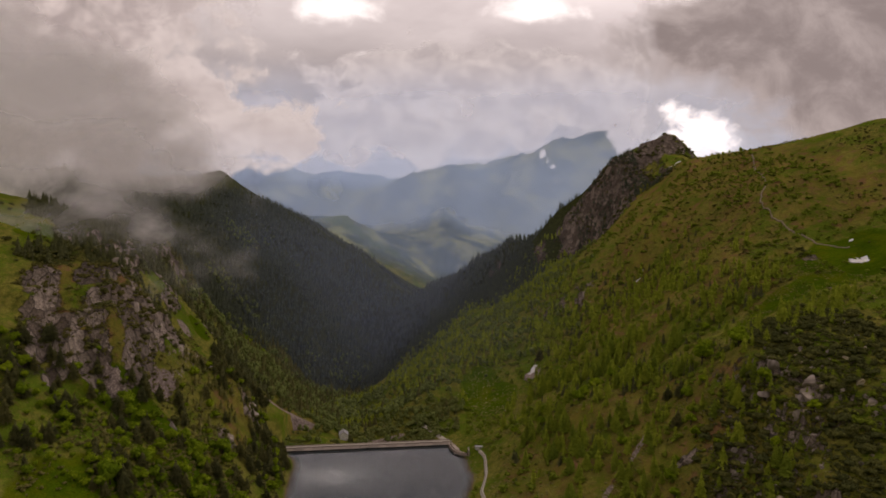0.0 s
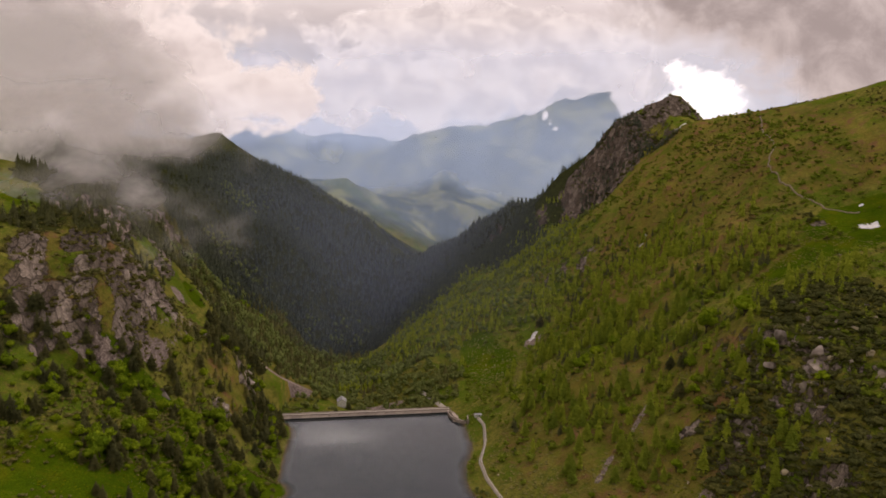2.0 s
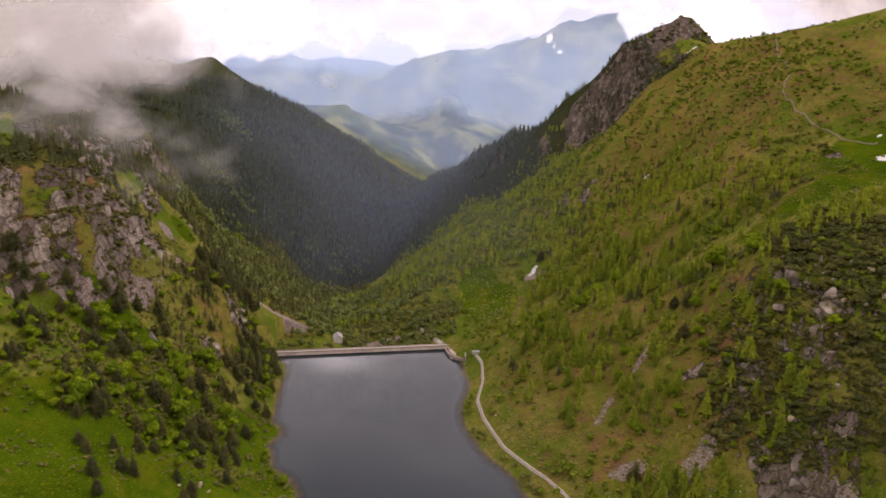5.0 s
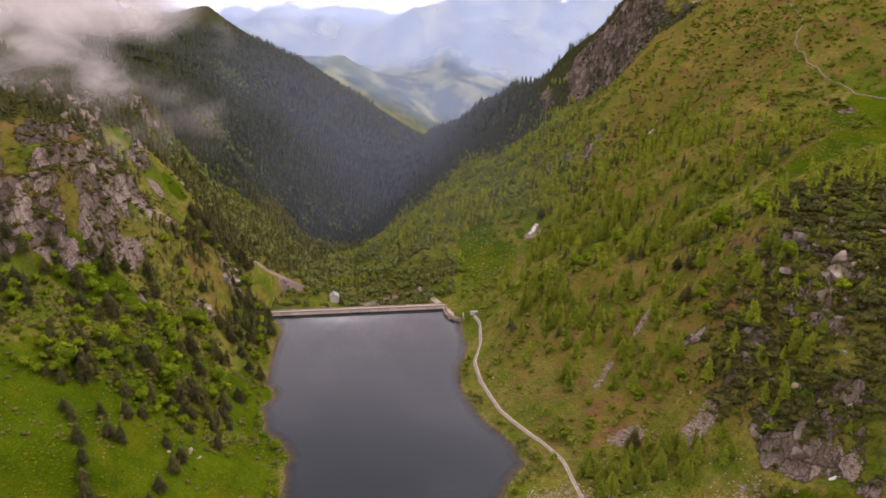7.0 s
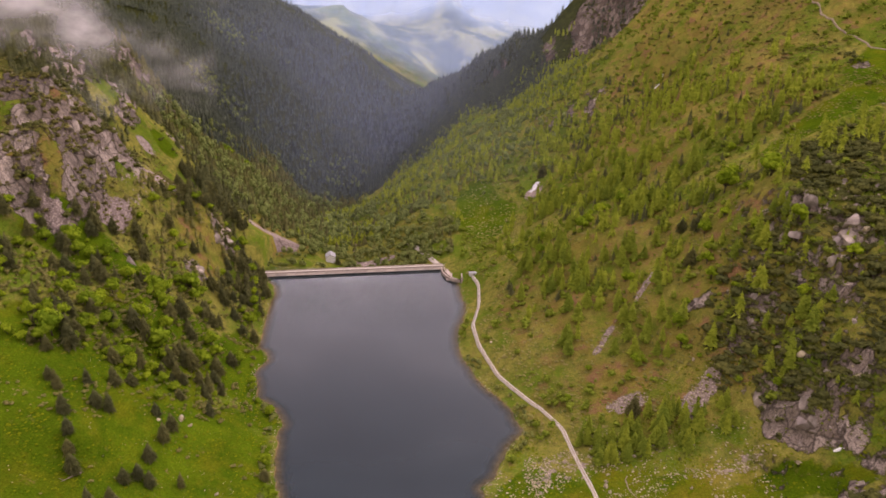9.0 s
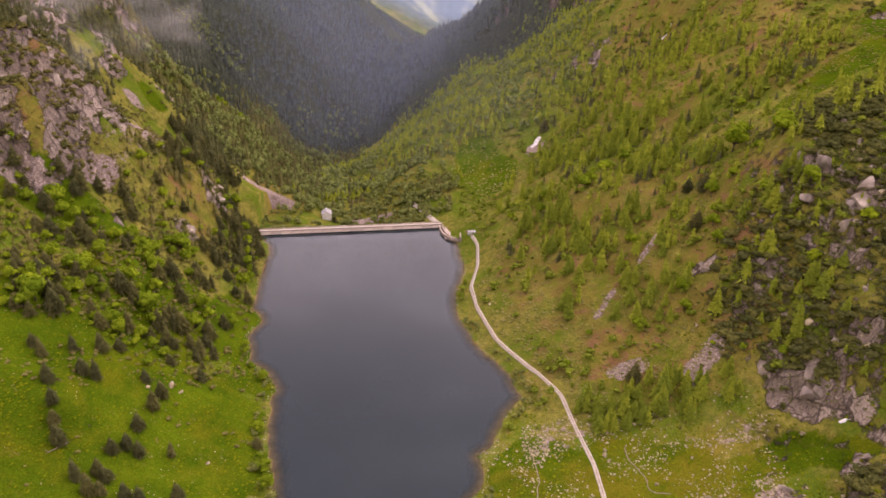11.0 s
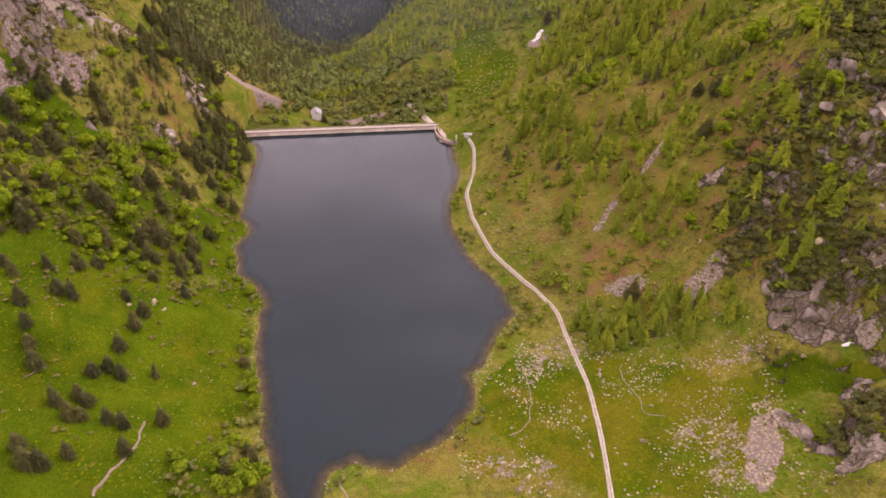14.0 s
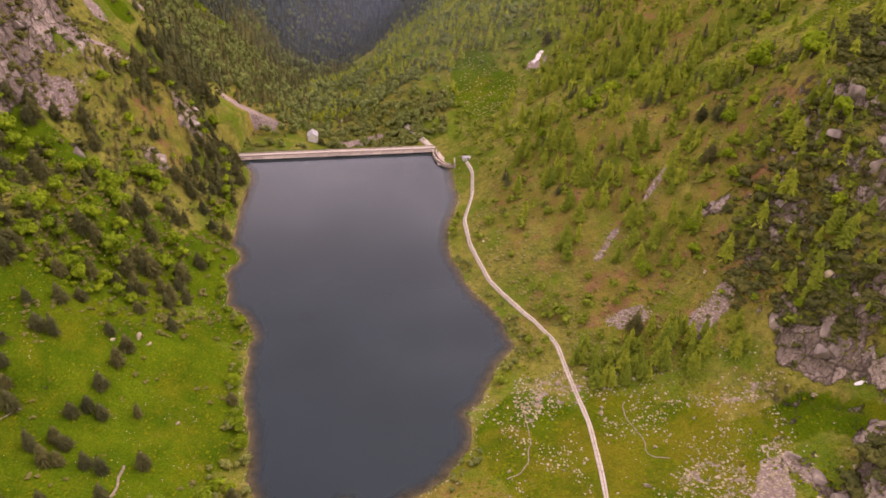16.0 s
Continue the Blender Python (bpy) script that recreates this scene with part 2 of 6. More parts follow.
def leaf_material(name, dark, light, vary=1.0, per_object=False):
    k = Nodes(name)
    tone = k.mix(k.island(), dark, light)
    tone = k.mix(k.span(k.noise(0.9, 4, 0.6), 0.3, 0.7), tone, k.mix(0.5, tone, light))
    if per_object:
        tone = k.mix(0.8, tone, k.mix(k.rand(), (0.7, 0.75, 0.8, 1), (1.3, 1.2, 1.0, 1)), "MULTIPLY")
    lit, through_leaf, m = k.t.nodes.new("ShaderNodeBsdfDiffuse"), k.t.nodes.new("ShaderNodeBsdfTranslucent"), k.t.nodes.new("ShaderNodeMixShader")
    k.put(lit.inputs[0], tone)
    k.put(through_leaf.inputs[0], tone)
    k.put(lit.inputs["Normal"], k.bump(k.noise(3.0, 3, 0.6), 0.4, 0.3))
    m.inputs[0].default_value = 0.15
    k.put(m.inputs[1], lit.outputs[0])
    k.put(m.inputs[2], through_leaf.outputs[0])
    k.t.links.new(m.outputs[0], k.out.inputs[0])
    return k.mat


def plain_rough(name, a, b, scale=0.8, rough=0.85, bump=0.3, streak=None, per_object=False):
    k = Nodes(name)
    n1, n2 = k.noise(scale, 6, 0.62, stretch=streak), k.noise(scale * 6, 4, 0.6)
    col = k.mix(k.span(n1, 0.3, 0.7), a, b)
    col = k.mix(0.45, col, k.mix(k.span(n2, 0.3, 0.7), (0.6, 0.6, 0.6, 1), (1.3, 1.3, 1.3, 1)), "MULTIPLY")
    if per_object:
        col = k.mix(0.7, col, k.mix(k.rand(), (0.7, 0.7, 0.7, 1), (1.25, 1.22, 1.18, 1)), "MULTIPLY")
    return k.surface(col, rough, k.bump(k.math("ADD", n1, k.math("MULTIPLY", n2, 0.3)), bump, 0.5))


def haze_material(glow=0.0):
    """Thin valley haze: lets most light through and scatters a little; glow adds emission for far haze."""
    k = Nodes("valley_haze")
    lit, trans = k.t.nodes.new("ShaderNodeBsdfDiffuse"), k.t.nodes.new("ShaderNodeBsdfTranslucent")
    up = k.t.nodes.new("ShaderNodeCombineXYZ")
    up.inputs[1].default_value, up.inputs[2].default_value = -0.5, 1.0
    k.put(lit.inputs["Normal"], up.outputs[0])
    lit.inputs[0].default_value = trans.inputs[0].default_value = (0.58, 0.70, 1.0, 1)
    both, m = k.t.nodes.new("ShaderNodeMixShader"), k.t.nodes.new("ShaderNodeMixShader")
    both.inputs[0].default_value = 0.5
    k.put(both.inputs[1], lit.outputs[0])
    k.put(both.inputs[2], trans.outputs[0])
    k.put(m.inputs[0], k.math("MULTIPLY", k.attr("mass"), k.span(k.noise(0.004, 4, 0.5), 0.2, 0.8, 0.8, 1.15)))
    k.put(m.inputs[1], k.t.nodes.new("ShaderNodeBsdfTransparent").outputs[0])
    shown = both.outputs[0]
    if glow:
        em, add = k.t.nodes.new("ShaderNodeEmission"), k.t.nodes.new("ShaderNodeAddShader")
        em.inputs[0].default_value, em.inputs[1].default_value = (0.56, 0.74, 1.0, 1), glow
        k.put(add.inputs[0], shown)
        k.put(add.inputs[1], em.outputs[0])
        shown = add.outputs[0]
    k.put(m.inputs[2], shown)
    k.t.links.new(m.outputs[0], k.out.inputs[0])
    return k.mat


def cloud_material(name, scale, cut, white, grey, glow, soft=0.1, thin=0.25, sunward=None):
    """Torn vapour: cover falls off by the sheet's own 'mass' and is broken up by noise."""
    k = Nodes(name)
    body = k.noise(scale, 9, 0.58, distortion=0.3, stretch=(1, 0.7, 1.35))
    v = k.math("ADD", k.attr("mass"), k.math("MULTIPLY", k.math("SUBTRACT", body, 0.5), 2.4))
    cover = k.span(v, cut - soft, cut + soft * 1.6)
    puff = k.math("ADD", k.math("MULTIPLY", k.math("MINIMUM", v, 0.85), 0.7), k.math("SUBTRACT", k.math("MULTIPLY", k.noise(scale * 1.7, 8, 0.6, distortion=0.4, stretch=(1, 1, 1.3)), 2.3), 0.70))
    tone = k.mix(k.span(puff, cut + 0.15, cut + 0.95), white, grey)
    if sunward:      # sunlight put into the colour: the side towards the sun is whiter
        along = k.t.nodes.new("ShaderNodeSeparateXYZ")
        k.put(along.inputs[0], k.co)
        bright = k.mix(k.span(puff, cut + 0.2, cut + 1.3), (0.90, 0.845, 0.81, 1), (0.76, 0.69, 0.66, 1))
        tone = k.mix(k.math("MULTIPLY", k.span(along.outputs[0], *sunward), 0.9), tone, bright)
    lit = k.t.nodes.new("ShaderNodeBsdfDiffuse")
    k.put(lit.inputs[0], tone)
    up = k.t.nodes.new("ShaderNodeCombineXYZ")
    up.inputs[1].default_value, up.inputs[2].default_value = -0.5, 1.0
    k.put(lit.inputs["Normal"], up.outputs[0])
    trans = k.t.nodes.new("ShaderNodeBsdfTranslucent")
    k.put(trans.inputs[0], tone)
    both = k.t.nodes.new("ShaderNodeMixShader")
    both.inputs[0].default_value = thin
    k.put(both.inputs[1], lit.outputs[0])
    k.put(both.inputs[2], trans.outputs[0])
    shaded = both.outputs[0]
    # with glow the sheet emits its brightness instead of being lit
    if glow:
        em = k.t.nodes.new("ShaderNodeEmission")
        k.put(em.inputs[0], tone)
        em.inputs[1].default_value = glow
        shaded = em.outputs[0]
    clear = k.t.nodes.new("ShaderNodeBsdfTransparent")
    m = k.t.nodes.new("ShaderNodeMixShader")
    k.put(m.inputs[0], cover)
    k.put(m.inputs[1], clear.outputs[0])
    k.put(m.inputs[2], shaded)
    k.t.links.new(m.outputs[0], k.out.inputs[0])
    return k.mat


GROUND, WATER = ground_material(), water_material()
SPRUCE = leaf_material("spruce_needles", (0.070, 0.076, 0.032, 1), (0.150, 0.150, 0.058, 1), per_object=True)
# bluer than SPRUCE: part of the distance haze sits in this colour
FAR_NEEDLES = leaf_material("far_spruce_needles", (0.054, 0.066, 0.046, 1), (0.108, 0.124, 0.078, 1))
LARCH = leaf_material("larch_needles", (0.122, 0.174, 0.016, 1), (0.268, 0.322, 0.036, 1), per_object=True)
BROADLEAF = leaf_material("spring_leaves", (0.098, 0.168, 0.008, 1), (0.225, 0.305, 0.018, 1), per_object=True)
# bluer than BROADLEAF: valley haze mixed into the leaf colour
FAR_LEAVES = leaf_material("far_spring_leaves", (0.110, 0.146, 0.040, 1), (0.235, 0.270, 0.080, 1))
PINE = leaf_material("mountain_pine_needles", (0.062, 0.070, 0.025, 1), (0.138, 0.144, 0.045, 1), per_object=True)
WILLOW = leaf_material("grey_willow_leaves", (0.122, 0.150, 0.036, 1), (0.255, 0.275, 0.084, 1), per_object=True)
BARK = plain_rough("bark", (0.045, 0.032, 0.024, 1), (0.110, 0.085, 0.065, 1), 2.0)
CONCRETE = plain_rough("weathered_concrete", (0.300, 0.245, 0.205, 1), (0.460, 0.390, 0.335, 1), 0.25, per_object=True)
WET_CONCRETE = plain_rough("wet_concrete", (0.050, 0.042, 0.038, 1), (0.120, 0.100, 0.090, 1), 0.3)
EARTH = plain_rough("trodden_earth", (0.190, 0.145, 0.095, 1), (0.330, 0.265, 0.190, 1), 0.9)
GRAVEL = plain_rough("pale_gravel", (0.360, 0.310, 0.260, 1), (0.560, 0.500, 0.430, 1), 0.9)
CRAG = plain_rough("cliff_granite", (0.150, 0.124, 0.102, 1), (0.410, 0.348, 0.295, 1), 0.30, bump=0.8, streak=(1, 1, 0.4), per_object=True)
SLAB = plain_rough("smooth_granite", (0.195, 0.160, 0.140, 1), (0.400, 0.338, 0.305, 1), 0.22, bump=1.0, streak=(1, 1, 0.3), per_object=True)
BOULDER = plain_rough("lichen_granite", (0.220, 0.182, 0.115, 1), (0.480, 0.410, 0.270, 1), 0.35, bump=0.6, per_object=True)
TUSSOCK = leaf_material("grass_tussocks", (0.058, 0.096, 0.003, 1), (0.150, 0.168, 0.006, 1))
HEATHER = leaf_material("alpine_heather", (0.085, 0.080, 0.026, 1), (0.165, 0.150, 0.042, 1))
DRY_TUSSOCK = leaf_material("dry_tussocks", (0.108, 0.130, 0.026, 1), (0.240, 0.205, 0.072, 1))
SNOW = plain_rough("old_snow", (0.640, 0.610, 0.590, 1), (0.820, 0.810, 0.800, 1), 0.2)
PLASTER = plain_rough("white_plaster", (0.620, 0.590, 0.540, 1), (0.800, 0.780, 0.740, 1), 0.6)
ROOF = plain_rough("sheet_roof", (0.300, 0.290, 0.280, 1), (0.450, 0.440, 0.430, 1), 0.5)
WOODWORK = plain_rough("weathered_timber", (0.170, 0.135, 0.100, 1), (0.330, 0.270, 0.200, 1), 1.5)
DARK = plain_rough("dark_opening", (0.010, 0.010, 0.011, 1), (0.022, 0.021, 0.020, 1), 1.0)

# ---- terrain: ridges, spurs, valley floor and lake bed as one height function ----
RIGHT_RIDGE = [(760, 150, 330), (640, 420, 335), (524, 750, 330), (498, 850, 316), (452, 1000, 296), (446, 1090, 288), (405, 1150, 349),
               (324, 1130, 320), (279, 1100, 290), (250, 1150, 245), (212, 1250, 206), (140, 1450, 142), (86, 1600, 99), (21, 1800, 31)]
RIGHT_FACE = [(337, 907, 286), (357, 803, 261), (340, 655, 232), (260, 764, 200), (248, 1060, 156), (226, 726, 131), (142, 744, 94), (105, 1324, 55),
              (236, 556, 146), (206, 516, 120), (174, 487, 89), (320, 527, 172), (358, 503, 171), (213, 381, 126), (192, 363, 118), (146, 401, 66), (156, 573, 82), (187, 417, 99), (430, 560, 215), (500, 300, 260)]
RIGHT_FOOT = [(208, 301, 102), (189, 242, 60), (171, 222, 26), (145, 232, 14), (134, 286, 32), (125, 315, 38), (110, 443, 62), (67, 414, 24),
              (94, 289, 9), (116, 382, 44), (70, 285, 3), (105, 255, 8), (132, 221, 11), (104, 202, 6), (136, 184, 14), (185, 170, 30), (46, 580, 13), (83, 636, 36), (24, 488, 8), (72, 190, 4), (40, 215, 2), (60, 340, 16)]
LEFT_FACE = [(-156, 283, 35), (-149, 202, 38), (-125, 273, 18), (-114, 211, 14), (-171, 278, 50), (-164, 379, 41), (-128, 314, 18), (-121, 297, 12), (-147, 258, 34), (-101, 193, 14), (-152, 209, 46),
             (-180, 317, 61), (-191, 389, 73), (-198, 283, 70), (-207, 384, 86), (-216, 337, 86), (-247, 302, 108), (-150, 430, 30), (-161, 451, 58), (-150, 470, 34), (-181, 449, 77), (-172, 490, 62), (-196, 440, 86), (-186, 510, 52),
             (-233, 366, 146), (-216, 375, 104), (-216, 430, 116), (-233, 413, 144), (-225, 448, 112), (-250, 355, 137)]
LEFT_SPUR = [(-221, 495, 82), (-247, 607, 90), (-171, 587, 14), (-136, 597, -3), (-205, 555, 62), (-160, 530, 30), (-250, 460, 142), (-255, 420, 168), (-300, 400, 178), (-290, 540, 176), (-330, 690, 178), (-317, 714, 150), (-329, 762, 106),
             (-311, 751, 94), (-243, 807, 20), (-210, 867, -57), (-270, 660, 88), (-212, 680, 22), (-180, 760, -18), (-420, 640, 215), (-430, 900, 130), (-450, 1150, 110), (-700, 1500, 190), (-260, 200, 85), (-420, 200, 160), (-520, 520, 230), (-700, 700, 230), (-600, 300, 240), (-1200, 1000, 330)]
LEFT_MOUNTAIN = [(-735, 2200, 324), (-545, 2100, 228), (-419, 2000, 185), (-232, 1850, 85), (-68, 1700, -8), (-358, 1500, 62), (-256, 1234, -136), (-300, 1000, 10),
                 (-154, 581, 8), (-830, 2260, 290), (-1000, 2300, 280), (-1300, 2300, 330), (-2000, 2500, 420), (-900, 2500, 180), (-600, 2400, 130), (-640, 2150, 280)]
SECOND_RIDGE = [(-488, 2720, 184), (-409, 2700, 198), (-297, 2600, 105), (-138, 2500, 37), (30, 2400, -27), (-900, 2850, 260)]
VALLEY = [(-60, 545, -14), (-98, 533, -6), (-84, 640, -20), (-93, 724, -29), (-118, 850, -58), (-155, 1000, -100), (-185, 1150, -142), (-204, 1350, -178), (-130, 1520, -170), (40, 1850, -150), (120, 2200, -180), (60, 2600, -150), (-250, 2350, 40), (-35, 606, 10), (-21, 631, 19), (22, 673, 30), (47, 714, 58),
          (-60, 760, 0), (-30, 900, 8), (-60, 1100, -22), (13, 1300, 24), (300, 1900, -60), (500, 1500, 60), (700, 1200, 170), (900, 2200, -50)]
FAR_RANGE = [(-1900, 4500, 470), (-1263, 4500, 490), (-800, 4500, 505), (-514, 4500, 495), (-335, 4450, 400), (-579, 4000, 180), (-412, 4000, 310), (-180, 4000, 462), (53, 4050, 500), (386, 4050, 545), (585, 4050, 610), (751, 4050, 670), (1000, 4100, 740), (1350, 4300, 560), (1800, 4400, 450),
             (-480, 3800, 120), (-15, 3600, 205), (5, 3150, 238), (110, 3120, 110), (-110, 3200, 110), (41, 2850, 112), (186, 2900, 50), (-70, 2960, 70), (120, 2780, 10), (350, 3400, 90), (-300, 3500, 20), (-700, 3500, 40), (700, 3700, 300), (1300, 3600, 300), (0, 4790, 420), (-1500, 4790, 480), (1500, 4790, 420)]
BEHIND = [(0, 120, 3), (60, 90, 6), (-60, 110, 6), (0, -100, 40), (200, 0, 90), (-250, 0, 110), (0, -600, 260), (600, -600, 420), (-700, -500, 430), (0, -1400, 560), (1500, 0, 520), (-1500, 0, 560),
          (2600, 1500, 520), (2400, 3000, 560), (-2600, 1200, 700), (-2600, 3200, 620), (1500, 1700, 240)]
SHORE_WEST = [(-135.0, 476.9), (-130.0, 459.4), (-129.6, 445.5), (-127.0, 423.7), (-124.6, 403.4), (-122.9, 392.0), (-121.2, 381.0), (-121.1, 372.5), (-116.8, 369.2), (-112.7, 363.9), (-110.4, 356.0), (-112.1, 350.8), (-113.9, 343.2), (-114.5, 338.2), (-110.3, 329.4), (-107.1, 318.1), (-106.0, 311.6), (-102.5, 309.0), (-96.9, 304.9), (-91.9, 298.9), (-87.7, 291.0), (-84.6, 285.3), (-85.9, 279.5), (-86.2, 275.8), (-83.8, 269.1), (-83.1, 262.6), (-81.9, 254.2), (-79.3, 242.3), (-77.5, 236.6), (-74.5, 229.3), (-71.7, 220.6), (-69.9, 213.9), (-69.0, 209.0), (-67.1, 202.7), (-67.0, 198.1), (-65.3, 193.7), (-62.5, 190.2), (-60.2, 185.1), (-59.4, 179.7), (-57.3, 175.7), (-55.8, 171.8), (-53.8, 167.5)]
SHORE_SOUTH = [(-35.5, 167.9), (-35.9, 173.0), (-34.8, 177.5), (-33.3, 180.8), (-29.4, 181.1), (-27.0, 182.6), (-26.1, 185.1), (-23.1, 183.5), (-20.7, 181.9), (-17.4, 181.9), (-14.1, 182.0), (-9.7, 181.6), (-7.1, 182.7), (-3.8, 187.3), (-0.7, 189.9), (4.4, 191.7), (7.8, 195.3), (11.7, 198.4), (13.6, 201.5), (16.0, 206.2), (19.1, 210.2), (22.1, 214.5), (23.5, 219.5), (23.8, 226.5), (22.2, 231.8), (21.0, 235.5), (23.6, 238.2), (27.4, 241.3), (29.4, 245.2)]
SHORE_EAST = [(30.8, 252.4), (33.2, 257.4), (34.5, 261.6), (36.9, 268.2), (40.9, 274.1), (44.8, 279.7), (46.0, 284.4), (44.0, 289.1), (42.3, 293.9), (42.2, 300.5), (38.7, 307.6), (34.5, 316.1), (28.6, 324.2), (25.0, 332.2), (21.9, 339.8), (20.1, 349.0), (16.8, 356.6), (14.5, 365.1), (12.8, 375.3), (12.1, 389.6), (12.9, 404.8), (16.7, 418.6), (18.8, 433.8), (19.4, 447.2), (17.1, 456.3), (15.6, 475.5), (14.4, 491.8)]
SHORE = [(-152, 500)] + SHORE_WEST + [(-52, 158), (-46, 150), (-38, 156)] + SHORE_SOUTH + SHORE_EAST + [(6, 508), (1, 522)]
SPOTS = np.array(RIGHT_RIDGE + RIGHT_FACE + RIGHT_FOOT + LEFT_FACE + LEFT_SPUR + LEFT_MOUNTAIN + SECOND_RIDGE + VALLEY + FAR_RANGE + BEHIND, dtype=float)


def radial_weights(p):
    n = len(p)
    a = np.zeros((n + 3, n + 3))
    d = np.hypot(p[:, None, 0] - p[None, :, 0], p[:, None, 1] - p[None, :, 1])
    a[:n, :n] = -d
    a[:n, :n] -= np.eye(n) * 4.0
    a[:n, n], a[:n, n + 1:], a[n, :n], a[n + 1:, :n] = 1, p[:, :2] / 1000, 1, p[:, :2].T / 1000
    return np.linalg.solve(a, np.concatenate([p[:, 2], [0, 0, 0]]))


WEIGHTS = radial_weights(SPOTS)


def base_height(x, y):
    out = WEIGHTS[-3] + WEIGHTS[-2] * x / 1000 + WEIGHTS[-1] * y / 1000
    for (px, py, pz), w in zip(SPOTS, WEIGHTS):
        out = out - w * np.sqrt((x - px) ** 2 + (y - py) ** 2 + 16.0)
    return out


def lattice(ix, iy, seed):
    h = (ix.astype(np.int64) * 374761393 + iy.astype(np.int64) * 668265263 + seed * 974634777) & 0x7FFFFFFF
    h = ((h ^ (h >> 13)) * 1274126177) & 0x7FFFFFFF
    return ((h ^ (h >> 16)) & 0xFFFF) / 32767.5 - 1.0


def smooth_noise(x, y, seed=0):
    ix, iy = np.floor(x), np.floor(y)
    fx, fy = x - ix, y - iy
    fx, fy = fx * fx * fx * (fx * (fx * 6 - 15) + 10), fy * fy * fy * (fy * (fy * 6 - 15) + 10)
    a, b = lattice(ix, iy, seed), lattice(ix + 1, iy, seed)
    c, d = lattice(ix, iy + 1, seed), lattice(ix + 1, iy + 1, seed)
    return (a * (1 - fx) + b * fx) * (1 - fy) + (c * (1 - fx) + d * fx) * fy


def fractal(x, y, size, octaves=4, seed=0, ridged=False):
    total, amp, top = np.zeros_like(x), 1.0, 0.0
    for k in range(octaves):
        v = smooth_noise(x / size + 17.3 * k, y / size - 9.1 * k, seed + k)
        total = total + amp * ((1 - 2 * np.abs(v)) if ridged else v)
        top += amp
        amp, size = amp * 0.5, size * 0.5
    return total / top


def shore_distance(x, y):
    """Metres to the shoreline, negative over the lake."""
    best, inside = np.full(x.shape, 1e9), np.zeros(x.shape, dtype=bool)
    for (ax, ay), (bx, by) in zip(SHORE, SHORE[1:] + SHORE[:1]):
        ex, ey = bx - ax, by - ay
        k = np.clip(((x - ax) * ex + (y - ay) * ey) / (ex * ex + ey * ey), 0, 1)
        best = np.minimum(best, np.hypot(x - ax - k * ex, y - ay - k * ey))
        if by != ay:
            inside ^= ((ay > y) != (by > y)) & (x < (bx - ax) * (y - ay) / (by - ay) + ax)
    return np.where(inside, -best, best)


def blobs(x, y, rows, seed=0, ragged=0.35):
    """0..1 cover of soft-edged patches: rows of centre x, y, half length, half width, turn in degrees."""
    out = np.zeros_like(x)
    n = fractal(x, y, 28.0, 4, seed)
    for cx, cy, a, b, turn in rows:
        c, s = math.cos(math.radians(turn)), math.sin(math.radians(turn))
        u, v = ((x - cx) * c + (y - cy) * s) / a, ((y - cy) * c - (x - cx) * s) / b
        out = np.maximum(out, np.clip((1.25 - np.hypot(u, v) + ragged * n) * 2.5, 0, 1))
    return out


PEAKS = [(405, 1150, 9, 50), (-735, 2200, 18, 120)]
CRAGS = [(-274, 348, 20, 28, 0), (-246, 365, 20, 42, 10), (-250, 335, 16, 26, 0), (-300, 500, 26, 40, 0), (-326, 676, 20, 34, 0), (-258, 530, 14, 30, 0), (-232, 405, 22, 44, 0), (-236, 470, 16, 22, 0), (-266, 425, 18, 26, 0), (-172, 474, 12, 20, 10), (168, 238, 18, 14, -10), (186, 240, 16, 20, 0), (208, 300, 18, 28, 0), (192, 330, 12, 24, 20), (165, 176, 22, 18, 0), (182, 198, 14, 16, 0)]
RIBS = [(305, 1050, 60, 70, 10), (330, 1120, 90, 40, 0), (240, 1090, 40, 60, 0), (135, 755, 30, 40, 0), (104, 1362, 20, 50, 0)]


